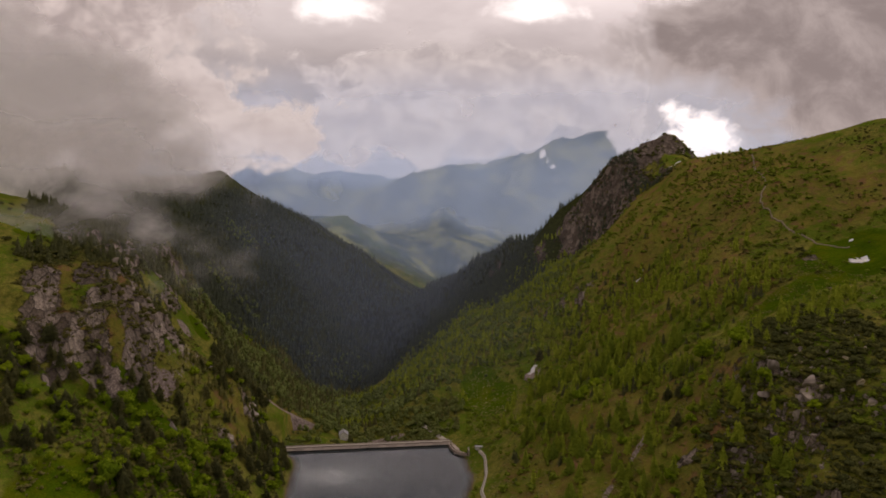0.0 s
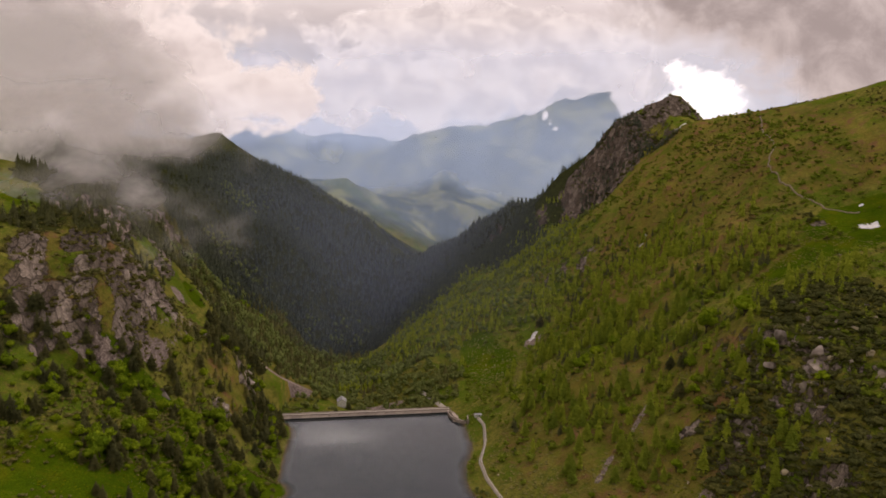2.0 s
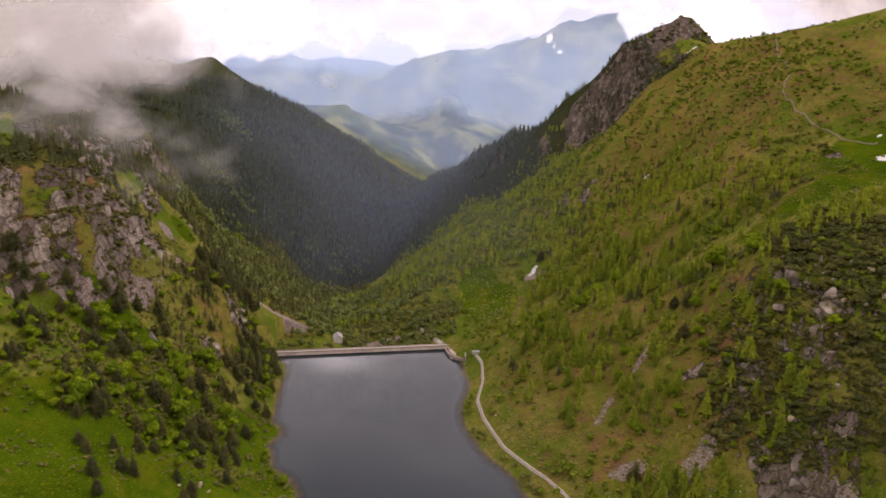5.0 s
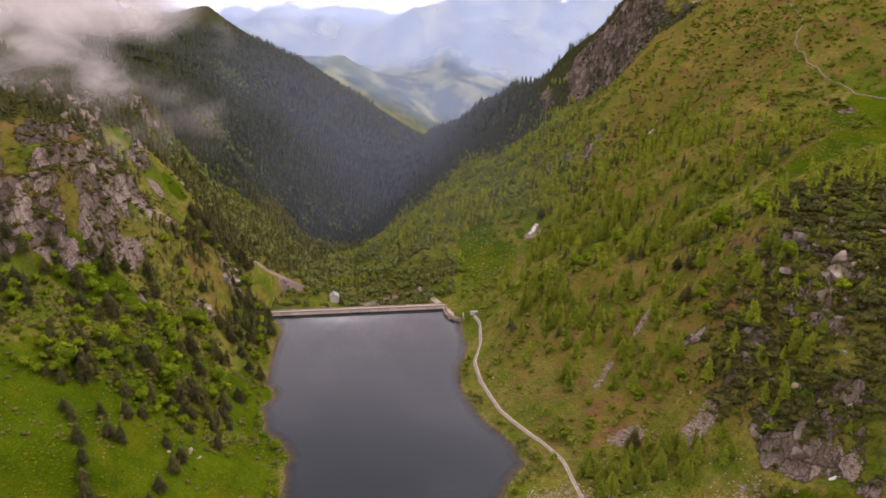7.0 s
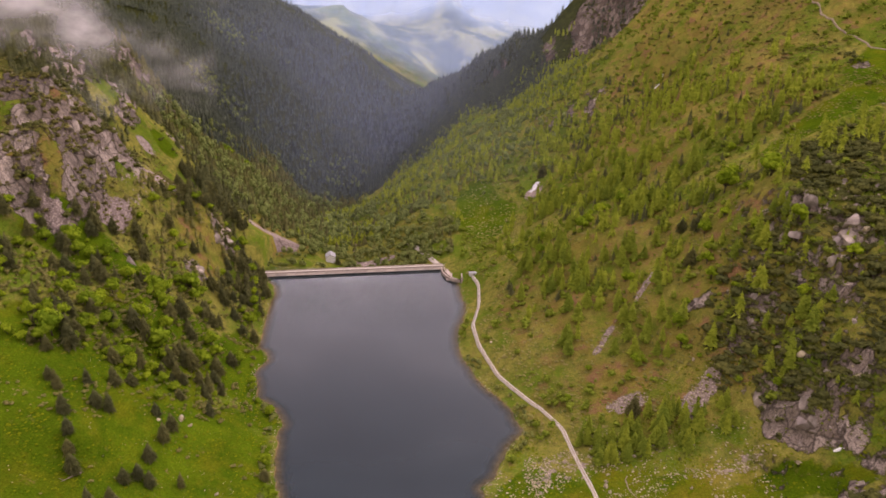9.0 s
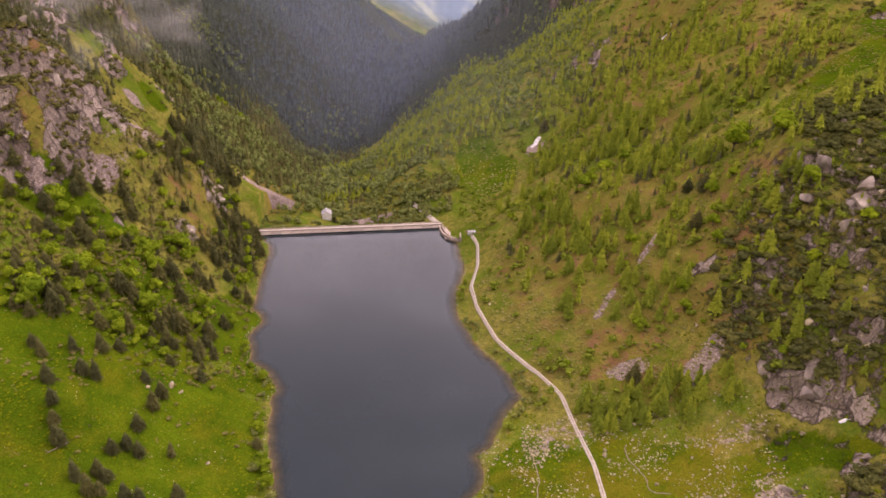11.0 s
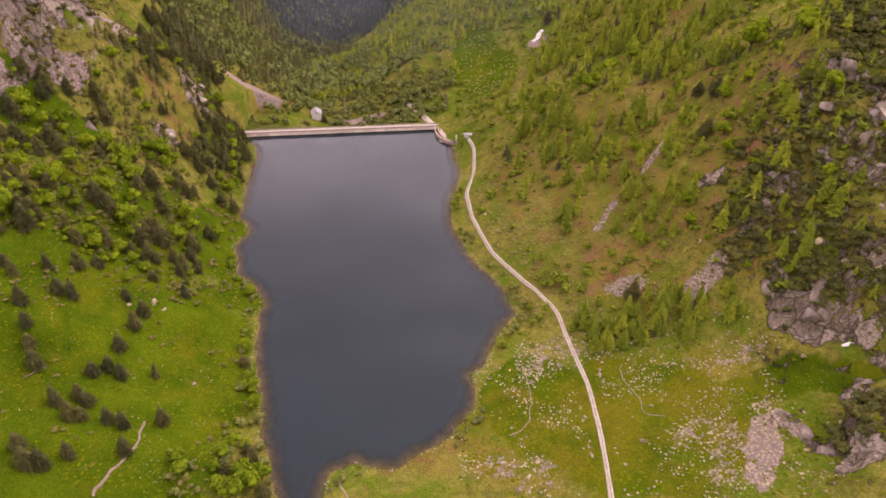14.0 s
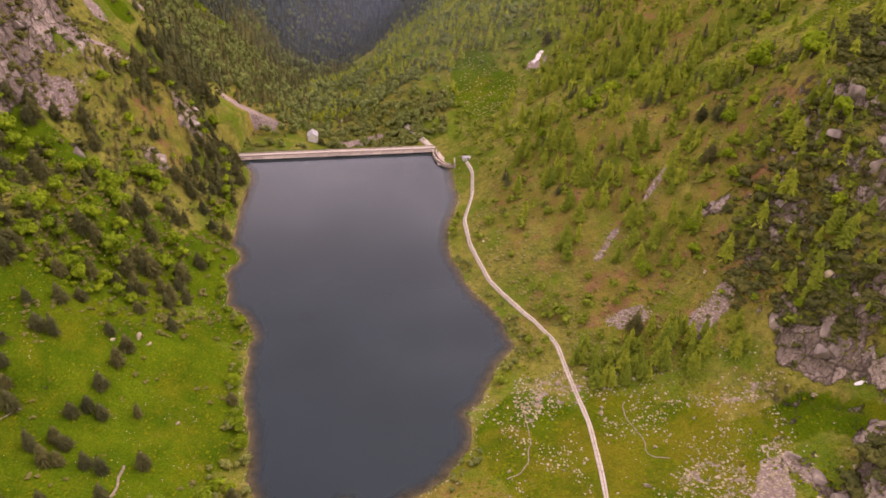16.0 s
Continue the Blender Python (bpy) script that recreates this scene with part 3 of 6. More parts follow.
def height(x, y):
    z = base_height(x, y)
    far = np.clip((y - 650) / 1500, 0, 1)
    lift = np.clip((z - 4) / 30, 0, 1)
    z = z + fractal(x, y, 46.0, 5, 3) * 5.0 * lift * (1 - 0.6 * far)
    z = z + far * (fractal(x, y, 300.0, 5, 11, True) * 24 - 6) + np.clip((y - 3000) / 900, 0, 1) * (fractal(x, y, 420.0, 5, 31, True) * 54 - 34)
    fold = np.clip((2000 - y) / 350, 0, 1) * np.clip((y - 720) / 200, 0, 1) * np.clip((-60 - x) / 120, 0, 1)
    z = z + fold * (fractal(x * 0.55 + y * 0.45, y * 0.8 - x * 0.25, 130.0, 4, 57, True) * 34 - 10)
    for px, py, rise, reach in PEAKS:
        z = z + rise * np.clip(1 - np.hypot(x - px, y - py) / reach, 0, 1) ** 1.3
    crag = blobs(x, y, CRAGS, 5)
    z = z + crag * fractal(x, y, 26.0, 4, 8, True) * 10
    ledge = z / 13.0 + 0.7 * fractal(x, y, 30.0, 3, 91)
    rest = ledge - np.floor(ledge)
    climb = np.clip((rest - 0.45) / 0.5, 0, 1)
    z = z + 0.75 * crag * 13.0 * (climb * climb * (3 - 2 * climb) - rest)
    z = z + blobs(x, y, RIBS, 6) * (fractal(x, y * 0.5, 34.0, 4, 15, True) * 16 - 5)
    d = shore_distance(x, y)
    bank = np.minimum(z, 0.35 + 0.14 * np.maximum(d, 0) + 0.010 * np.maximum(d, 0) ** 2)
    bank = np.maximum(bank, 0.25 + 0.05 * np.maximum(d, 0))
    k = np.clip(d / 40, 0, 1)
    below = (y > 499 + 0.149 * (x + 153)) & (np.abs(x + 75) < 78) & (y < 575)
    land = np.where(below, np.minimum(z, -1.0), bank * (1 - k) + np.maximum(z, 0.6) * k)
    land = np.where(y > 560, z, land)
    return np.where(d < 0, np.maximum(-9.0, 0.12 * d - 0.05), land)

# ---- mesh helpers ----
def mesh_of(name, verts, faces, mat, smooth=False):
    """A mesh from an (n, 3) array and an (m, 3) or (m, 4) array of corners."""
    verts, faces = np.asarray(verts, dtype=np.float32), np.asarray(faces, dtype=np.int32)
    me = bpy.data.meshes.new(name)
    m, sides = faces.shape
    me.vertices.add(len(verts))
    me.vertices.foreach_set("co", verts.ravel())
    me.loops.add(m * sides)
    me.loops.foreach_set("vertex_index", faces.ravel())
    me.polygons.add(m)
    me.polygons.foreach_set("loop_start", np.arange(0, m * sides, sides, dtype=np.int32))
    me.update(calc_edges=True)
    me.validate()
    me.polygons.foreach_set("use_smooth", np.full(len(me.polygons), smooth))
    me.materials.append(mat)
    return me


def set_attr(me, name, values):
    me.attributes.new(name, "FLOAT", "POINT").data.foreach_set("value", np.asarray(values, dtype=np.float32).ravel())


def part(name, me, parent, label=""):
    ob = new(name, me)
    ob.parent = parent
    return tagged(ob, label) if label else ob


def ground_z(x, y):
    return float(height(np.array([float(x)]), np.array([float(y)]))[0])


def steps(inner_a, inner_b, fine, growth, low, high):
    mid = list(np.arange(inner_a, inner_b + 0.01, fine))
    up, d = [], fine
    v = inner_b
    while v < high:
        d *= growth
        v += d
        up.append(min(v, high))
    down, d, v = [], fine, inner_a
    while v > low:
        d *= growth
        v -= d
        down.append(max(v, low))
    return np.array(down[::-1] + mid + up)


def grid_faces(nx, ny):
    i = np.arange(nx * ny).reshape(ny, nx)
    return np.stack([i[:-1, :-1].ravel(), i[:-1, 1:].ravel(), i[1:, 1:].ravel(), i[1:, :-1].ravel()], axis=1)


# ---- ground sheet ----
# cover of the ground by kind of surface, 0..1, in plan
PATHWAY = [(25, 491), (29, 470), (28, 436), (22, 403), (25, 371), (35, 333), (52, 304), (66, 282), (69, 257), (73, 229), (73, 201), (72, 180), (71, 165), (67, 130), (60, 90)]
WEST_CLIFFS = [(-227, 408, 14, 40, 4), (-241, 372, 13, 30, -14), (-218, 380, 9, 24, 6), (-236, 348, 9, 14, 0), (-215, 432, 8, 16, 0), (-258, 400, 10, 26, 0), (-270, 450, 14, 26, 0), (-300, 500, 24, 40, 0), (-252, 520, 8, 20, 12), (-268, 560, 10, 20, 0), (-328, 672, 22, 34, 0), (-286, 702, 6, 12, 0), (-310, 700, 10, 20, 0), (-162, 456, 7, 13, 10), (-172, 486, 6, 12, 20), (-180, 470, 5, 10, 0), (-166, 399, 4, 6, 0), (-190, 363, 4, 4, 0)]
EAST_CLIFFS = [(162, 245, 8, 6, -10), (172, 233, 10, 4, -26), (159, 258, 4, 8, 0), (184, 222, 6, 3, -30), (192, 246, 8, 5, 0), (208, 305, 8, 7, 0), (157, 292, 6, 5, 20), (167, 302, 6, 7, 0), (145, 325, 6, 4, 0), (198, 331, 4, 12, -25), (233, 319, 6, 9, 0),
          (160, 176, 10, 10, 0), (178, 198, 8, 8, 0), (148, 190, 4, 9, 20), (132, 750, 14, 18, 0), (163, 785, 8, 14, 0)]
CLIFFS = WEST_CLIFFS + EAST_CLIFFS
EAST_SLABS = [(162, 246, 6, 5, -10), (172, 233, 9, 3, -27), (142, 757, 8, 10, 0), (164, 760, 8, 9, 0), (179, 766, 6, 10, 0), (322, 521, 5, 4, 0), (297, 492, 4, 3, 0), (297, 438, 5, 3, 0), (210, 306, 7, 5, 0), (198, 331, 2.5, 10, -28), (168, 300, 3.5, 6, 10), (192, 245, 6, 3, 0), (144, 326, 4, 2.5, 0), (161, 174, 7, 7, 0), (147, 189, 3, 8, 20), (156, 290, 3, 3, 0), (185, 300, 3, 5, 20), (200, 280, 4, 3, 0)]
WEST_SLABS = [(-227, 404, 9, 34, 4), (-241, 372, 8, 22, -14), (-218, 384, 6, 18, 6), (-236, 348, 6, 10, 0), (-258, 400, 5, 18, 0), (-300, 500, 9, 22, 0), (-252, 520, 4, 12, 12), (-328, 672, 8, 18, 0), (-162, 456, 3.5, 8, 10), (-166, 399, 2.5, 4, 0)]
SLABS = EAST_SLABS + WEST_SLABS
VALLEY_FACE = [(206, 1122, 16, 26, 0), (165, 1139, 13, 22, 0), (131, 1168, 9, 18, 0), (97, 1182, 7, 14, 0), (250, 1085, 26, 36, 0), (212, 1085, 22, 36, 0), (165, 1100, 14, 26, 0), (128, 1112, 9, 20, 0), (300, 1055, 30, 44, 0), (340, 1100, 30, 40, 0)]
WEST_FACE = [(-270, 346, 15, 20, 0), (-262, 328, 11, 16, 0), (-284, 372, 12, 16, 0), (-227, 400, 10, 36, 4), (-240, 374, 10, 26, -14), (-220, 376, 9, 20, 6), (-236, 350, 9, 14, 0), (-250, 345, 8, 24, -16), (-246, 330, 8, 20, 0), (-262, 398, 8, 22, 0), (-228, 440, 7, 18, 0), (-300, 500, 18, 26, 0), (-266, 470, 8, 24, 0), (-252, 528, 6, 18, 12), (-268, 575, 8, 20, 0), (-326, 676, 14, 30, 0)]
CLIFF_FACE = VALLEY_FACE + WEST_FACE
HIGH_CLIFFS = [(305, 1050, 36, 60, 10), (270, 1080, 26, 50, 0), (319, 930, 16, 40, 0), (233, 1087, 24, 40, 0), (207, 1084, 14, 20, 0), (154, 1115, 14, 26, 0), (104, 1365, 16, 40, 0), (322, 528, 8, 12, 0), (400, 1135, 36, 40, 0), (350, 1125, 50, 40, 0)]
SCREES = [(-207, 460, 11, 16, -30), (-206, 382, 5, 14, -8), (-219, 346, 7, 4, 0), (-248, 601, 5, 9, 0), (-236, 512, 5, 6, 0), (-152, 570, 24, 10, -12), (-224, 860, 12, 20, 0), (135, 278, 7.5, 19, -55), (100, 291, 11, 5.5, -5), (97, 336, 2.0, 12, -40), (126, 364, 2.0, 8, -40), (132, 184, 18, 6, 68), (88, 628, 7, 7, 0), (-57, 563, 15, 5, 14), (-74, 556, 7, 4, 0)]
STONY = [(112, 196, 17, 10, 0), (140, 208, 10, 8, 0), (120, 178, 13, 13, 0), (127, 235, 20, 5, -4), (92, 254, 13, 5, -10), (147, 236, 8, 5, 0), (62, 252, 10, 9, 0), (48, 240, 6, 14, 0), (84, 270, 9, 8, 0), (-208, 440, 14, 30, 0), (40, 182, 14, 8, 0)]
LUSH = [(262, 444, 45, 10, 8), (318, 456, 40, 18, 5), (350, 520, 50, 26, 20), (-110, 225, 36, 62, 6), (-100, 310, 14, 40, 14), (-165, 260, 40, 30, 0), (-185, 235, 36, 36, 0), (-150, 185, 40, 40, 0), (-115, 168, 40, 30, 0), (-122, 335, 14, 40, 8), (-150, 310, 30, 40, 0), (92, 205, 42, 36, 0), (50, 215, 22, 32, 0), (40, 620, 26, 62, 10), (310, 466, 75, 22, 14), (385, 480, 60, 50, 20), (-326, 445, 13, 26, 10), (-236, 545, 9, 15, 20), (-205, 345, 30, 16, 20), (140, 216, 20, 9, 0), (170, 213, 14, 6, -30), (155, 222, 14, 6, -14)]
WOODED_SPUR = [(-292, 400, 20, 20, 0), (-300, 470, 24, 30, 0), (-268, 310, 16, 14, 0), (-190, 520, 16, 18, 0), (-204, 585, 24, 36, 0), (-230, 650, 30, 50, 0), (-290, 620, 30, 40, 0), (-300, 560, 30, 50, 0), (-285, 455, 26, 40, 0), (-340, 560, 40, 60, 0), (-370, 640, 50, 60, 0), (-255, 470, 14, 30, 0), (-195, 560, 14, 16, 0), (-262, 425, 14, 24, 0)]
HEATH = [(-250, 375, 34, 50, 0), (-170, 440, 16, 46, 0), (-150, 590, 36, 40, 0), (110, 390, 70, 110, 0), (230, 640, 90, 170, 0), (330, 800, 130, 200, 0), (95, 320, 40, 50, 0), (20, 190, 40, 12, 10), (150, 330, 40, 70, 0), (400, 650, 80, 90, 0)]
FLANK_SCRUB = [(-178, 400, 18, 40, 0), (-160, 440, 14, 36, 0), (-172, 480, 14, 30, 0), (-196, 420, 12, 24, 0), (-150, 470, 10, 24, 0), (-300, 440, 30, 40, 0), (-240, 570, 16, 30, 0), (-272, 500, 20, 40, 0)]
NEAR_WOODS = [(-255, 720, 60, 90, 10), (-205, 800, 60, 120, 0), (-160, 680, 34, 60, 0), (-300, 780, 60, 90, 0), (-170, 900, 50, 90, 0), (-250, 1000, 60, 110, 0), (-250, 1150, 60, 100, 0)]
WOODS = [(-430, 1150, 130, 260, 0), (-400, 1600, 340, 400, 0), (-180, 1750, 260, 260, 0), (40, 1420, 120, 330, -14), (-40, 1250, 80, 170, 0), (-360, 900, 80, 120, 0), (210, 1120, 40, 90, 0), (120, 1150, 60, 140, 0), (150, 1270, 80, 190, -18), (225, 1190, 40, 70, 0), (270, 1110, 36, 60, 0)]
# sunlight on the crests put into the ground colour; the -650 row is plain grass
LIT_PASTURES = [(-430, 1940, 60, 34, -20), (-320, 1915, 60, 34, -20), (-190, 1850, 80, 40, -28), (-95, 1775, 60, 40, -30), (-650, 1515, 70, 12, -10), (-384, 2640, 110, 60, -30), (-200, 2540, 90, 50, -25)]
COVERS = {
    "rock": lambda x, y, z, s: np.clip(0.62 * blobs(x, y, CLIFF_FACE, 5, 1.1) + 0.5 * blobs(x, y, SLABS, 5, 1.0) + blobs(x, y, CLIFFS + HIGH_CLIFFS, 5, 0.8) * (0.16 + np.clip((s - 0.6) * 0.8, 0, 0.6)) + np.clip((s - 1.0) * 0.6, 0, 0.36) * (y < 1300) * np.where(x < 0, 0.6, 1.0) + 0.22 * blobs(x, y, [(190, 280, 50, 80, 0), (160, 200, 40, 40, 0)], 9) + 0.3 * blobs(x, y, RIBS, 6), 0, 1),
    # painted shade of the high cliffs, from y 860 on
    "rock_shade": lambda x, y, z, s: np.clip((y - 860) / 80, 0, 1),
    "scree": lambda x, y, z, s: np.maximum(blobs(x, y, SCREES, 21, 0.7), 0.40 * blobs(x, y, STONY, 23, 0.9)),
    "lush": lambda x, y, z, s: np.maximum(blobs(x, y, LUSH, 41), 0.8 * blobs(x, y, LIT_PASTURES, 51, 0.6)),
    "olive": lambda x, y, z, s: 0.62 * blobs(x, y, [(95, 205, 60, 48, 0), (40, 200, 30, 30, 0)], 43),
    "heath": lambda x, y, z, s: 0.55 * blobs(x, y, HEATH, 61),
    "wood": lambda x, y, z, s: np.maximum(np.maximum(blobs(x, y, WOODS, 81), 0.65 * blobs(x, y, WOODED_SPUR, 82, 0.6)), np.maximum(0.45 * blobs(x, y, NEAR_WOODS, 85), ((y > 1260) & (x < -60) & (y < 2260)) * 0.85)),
    "far": lambda x, y, z, s: np.clip((y - 2250) / 200, 0, 1) * (1 - 0.7 * blobs(x, y, LIT_PASTURES, 51, 0.6)),
    "shore": lambda x, y, z, s: (y < 490) * np.clip(1.2 - np.abs(shore_distance(x, y) + 3.4) / 4.0, 0, 1),
}
gx, gy = steps(-300, 330, 3.0, 1.017, -4200, 4200), steps(140, 560, 3.0, 1.014, -1800, 4850)
X, Y = (a.ravel() for a in np.meshgrid(gx, gy))
Z = height(X, Y)
SLOPE_X = np.gradient(Z.reshape(len(gy), len(gx)), gx, axis=1).ravel()
SLOPE_Y = np.gradient(Z.reshape(len(gy), len(gx)), gy, axis=0).ravel()
STEEP = np.hypot(SLOPE_X, SLOPE_Y)
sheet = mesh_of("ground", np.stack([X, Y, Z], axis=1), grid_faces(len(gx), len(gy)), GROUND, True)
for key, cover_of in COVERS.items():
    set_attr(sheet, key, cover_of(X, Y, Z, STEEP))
tagged(new("ground", sheet), "steep alpine valley with meadows, heath, scree and bare rock", "mountainside", kind="structure")

# ---- lake ----
wx, wy = np.arange(-160, 60.1, 2.5), np.arange(140, 522, 2.5)
WX, WY = (a.ravel() for a in np.meshgrid(wx, wy))
lake = mesh_of("lake_water", np.stack([WX, WY, np.zeros_like(WX)], axis=1), grid_faces(len(wx), len(wy)), WATER, True)
set_attr(lake, "depth", np.clip(0.12 - shore_distance(WX, WY) / 8, 0.12, 1))
water_ob = new("water", lake)
water_ob.visible_shadow = False
tagged(water_ob, "calm dark blue reservoir lake reflecting grey clouds", "lake", kind="structure")

# ---- plants: templates ----
rng = np.random.default_rng(7)


def joined(pieces):
    verts, faces, n = [], [], 0
    for v, f in pieces:
        verts.append(v)
        faces.append(np.asarray(f) + n)
        n += len(v)
    return np.concatenate(verts), np.concatenate(faces)


def stem(radius, top, sides=6, bend=0.0, foot=-0.6):
    """A tapered, slightly bent trunk from below the ground up to top."""
    rings = 4
    v, f = [], []
    for i in range(rings):
        k = i / (rings - 1)
        r = radius * (1.25 if i == 0 else 1 - 0.8 * k)
        for j in range(sides):
            a = 2 * math.pi * j / sides
            v.append((r * math.cos(a) + bend * k * k, r * math.sin(a), foot + (top - foot) * k))
    for i in range(rings - 1):
        for j in range(sides):
            a, b = i * sides + j, i * sides + (j + 1) % sides
            f += [(a, b, b + sides), (a, b + sides, a + sides)]
    return np.array(v), np.array(f)


def conifer_crown(layers, points, tall, wide, low=0.10, ragged=0.25, droop=0.35, slim=1.0):
    """Tiers of drooping, star-edged boughs; unit metres."""
    v, f = [], []
    for i in range(layers):
        k = i / (layers - 1)
        z = tall * (low + (1 - low) * k ** 0.92)
        r = wide * ((1 - k) ** slim * 0.97 + 0.05) * (1 + ragged * (rng.random() - 0.5))
        gap = tall * (1 - low) / layers
        n0, turn = len(v), rng.random() * 6.3
        cx, cy = (rng.random(2) - 0.5) * 0.12 * wide
        v.append((cx, cy, z + gap * 1.15))
        for j in range(points * 2):
            a = turn + math.pi * j / points + (rng.random() - 0.5) * 0.25
            reach = r * (0.92 + ragged * (rng.random() - 0.3) if j % 2 else 0.42 + 0.2 * rng.random())
            v.append((cx + reach * math.cos(a), cy + reach * math.sin(a), z - droop * reach * (0.7 + 0.6 * rng.random()) + (0.0 if j % 2 else 0.18 * r)))
        for j in range(points * 2):
            f.append((n0, n0 + 1 + j, n0 + 1 + (j + 1) % (points * 2)))
    return np.array(v), np.array(f)


def larch_crown(layers, boughs, tall, wide):
    """Open whorls of separate feathery boughs."""
    v, f = [], []
    for i in range(layers):
        k = i / (layers - 1)
        z, r = tall * (0.14 + 0.84 * k), wide * ((1 - k) ** 0.85 * 0.95 + 0.07)
        turn = rng.random() * 6.3
        for j in range(boughs):
            if rng.random() < 0.12:
                continue
            a = turn + 2 * math.pi * j / boughs + (rng.random() - 0.5) * 0.6
            reach, w = r * (0.7 + 0.5 * rng.random()), 0.30 * r + 0.16
            c, s = math.cos(a), math.sin(a)
            zz, tip = z + (rng.random() - 0.5) * 0.5, -0.10 * reach + 0.25 * rng.random()
            n0 = len(v)
            for along, side, up in ((0.05, 0, 0.35), (0.55, w, -0.05), (0.55, 0, 0.30), (0.55, -w, -0.05), (1.0, 0, 0.0)):
                v.append((c * along * reach - s * side, s * along * reach + c * side, zz + up * (0.4 + 0.3 * r) + tip * along))
            f += [(n0, n0 + 1, n0 + 2), (n0, n0 + 2, n0 + 3), (n0 + 1, n0 + 4, n0 + 2), (n0 + 2, n0 + 4, n0 + 3)]
    return np.array(v), np.array(f)


def ball(subdivisions):
    bm = bmesh.new()
    bmesh.ops.create_icosphere(bm, subdivisions=subdivisions, radius=1.0)
    v = np.array([tuple(q.co) for q in bm.verts])
    f = np.array([[q.index for q in p.verts] for p in bm.faces])
    bm.free()
    return v, f


BALL_0, BALL_1, BALL_2 = ball(1), ball(2), ball(3)


def lump(ragged, squash=0.85, base=None):
    v, f = base or BALL_0
    return v * (1 + ragged * (rng.random((len(v), 1)) - 0.5)) * np.array([1, 1, squash]), f


def leafy_crown(tall, wide, clumps, size, lobes=6, low=0.3):
    """Leaf sprays scattered over several uneven lobes round darker cores."""
    pieces = []
    for i in range(lobes):
        a = 2 * math.pi * i / lobes + rng.random()
        d = wide * (0.42 if i else 0.0) * (0.7 + 0.5 * rng.random())
        c = np.array([d * math.cos(a), d * math.sin(a), tall * (low + (1 - low) * (0.28 + 0.42 * rng.random() if i else 0.66))])
        rad = np.array([wide * (0.40 + 0.18 * rng.random())] * 2 + [tall * (1 - low) * (0.26 + 0.12 * rng.random())])
        v, f = lump(0.35)
        pieces.append((v * rad * 0.80 + c, f))
        n = clumps // lobes
        d = rng.normal(size=(n, 3))
        d /= np.linalg.norm(d, axis=1, keepdims=True)
        d[:, 2] = np.abs(d[:, 2]) * np.where(rng.random(n) < 0.75, 1, -0.5)
        at = c + d * rad * (0.80 + 0.28 * rng.random((n, 1)))
        for p, q in zip(at, d):
            u = np.cross(q, rng.normal(size=3))
            u /= np.linalg.norm(u) + 1e-6
            w = np.cross(q, u)
            s = size * (0.6 + 0.8 * rng.random())
            lift = q * s * 0.35
            pieces.append((np.array([p - u * s, p - w * s * 0.7 + lift * 0.3, p + u * s, p + w * s * 0.7 + lift, p + lift * 1.5]), np.array([(0, 1, 4), (1, 2, 4), (2, 3, 4), (3, 0, 4)])))
    return joined(pieces)


def branchy(tall, wide, limbs=5):
    pieces = [stem(0.035 * tall, tall * 0.62, 6, 0.2)]
    for i in range(limbs):
        v, f = stem(0.018 * tall, wide * 0.75, 4, 0.0, 0.0)
        a, lean = 2 * math.pi * i / limbs + rng.random(), 0.75 + 0.3 * rng.random()
        turn = np.array(Euler((0, lean, a)).to_matrix())
        pieces.append((v @ turn.T + np.array([0, 0, tall * (0.22 + 0.08 * i / limbs)]), f))
    return joined(pieces)


def tree_thing(name, label, category, group, trunk, crown, crown_mat):
    top = new(name)
    tagged(top, label, category, group)
    part("trunk", mesh_of("trunk", *trunk, BARK), top)
    part("crown", mesh_of("crown", *crown, crown_mat), top)
    return top


KINDS = {"spruce": [], "larch": [], "broadleaf": [], "pine": [], "willow": []}
for i in range(4):
    t, w = 10.0, 3.6 + 0.3 * i
    KINDS["spruce"].append(tree_thing("spruce_tree", "dark green pointed spruce with drooping boughs on the slope", "spruce", "spruces on the slopes", stem(0.22, 9.4), conifer_crown(23, 15, t, w, 0.04, 0.4, 0.22, 0.8), SPRUCE))
    KINDS["larch"].append(tree_thing("larch_tree", "light green feathery larch in fresh spring needles", "larch", "larches on the slopes", stem(0.18, 10.2, 6, 0.2), joined([conifer_crown(12, 8, 10.4, 2.1 + 0.25 * i, 0.08, 0.6, 0.3, 0.7), larch_crown(14, 8, 10.6, 2.8 + 0.3 * i)]), LARCH))
    KINDS["broadleaf"].append(tree_thing("broadleaf_tree", "bright green round broadleaf tree in spring leaf", "tree", "broadleaf trees on the slopes", branchy(7.0, 3.4), leafy_crown(7.0, 3.3 + 0.3 * i, 150, 0.62, 7, 0.16), BROADLEAF))
    KINDS["pine"].append(tree_thing("mountain_pine", "low dark sprawling mountain pine among rocks", "pine shrub", "mountain pines among the rocks", stem(0.14, 1.8, 5, 0.5), leafy_crown(2.9, 3.0, 90, 0.5, 6, 0.05), PINE))
    KINDS["willow"].append(tree_thing("willow_shrub", "pale grey-green bushy willow shrub", "shrub", "willow shrubs by the lake", branchy(3.0, 2.0, 4), leafy_crown(3.2, 2.3, 80, 0.42, 5, 0.08), WILLOW))
used = {}


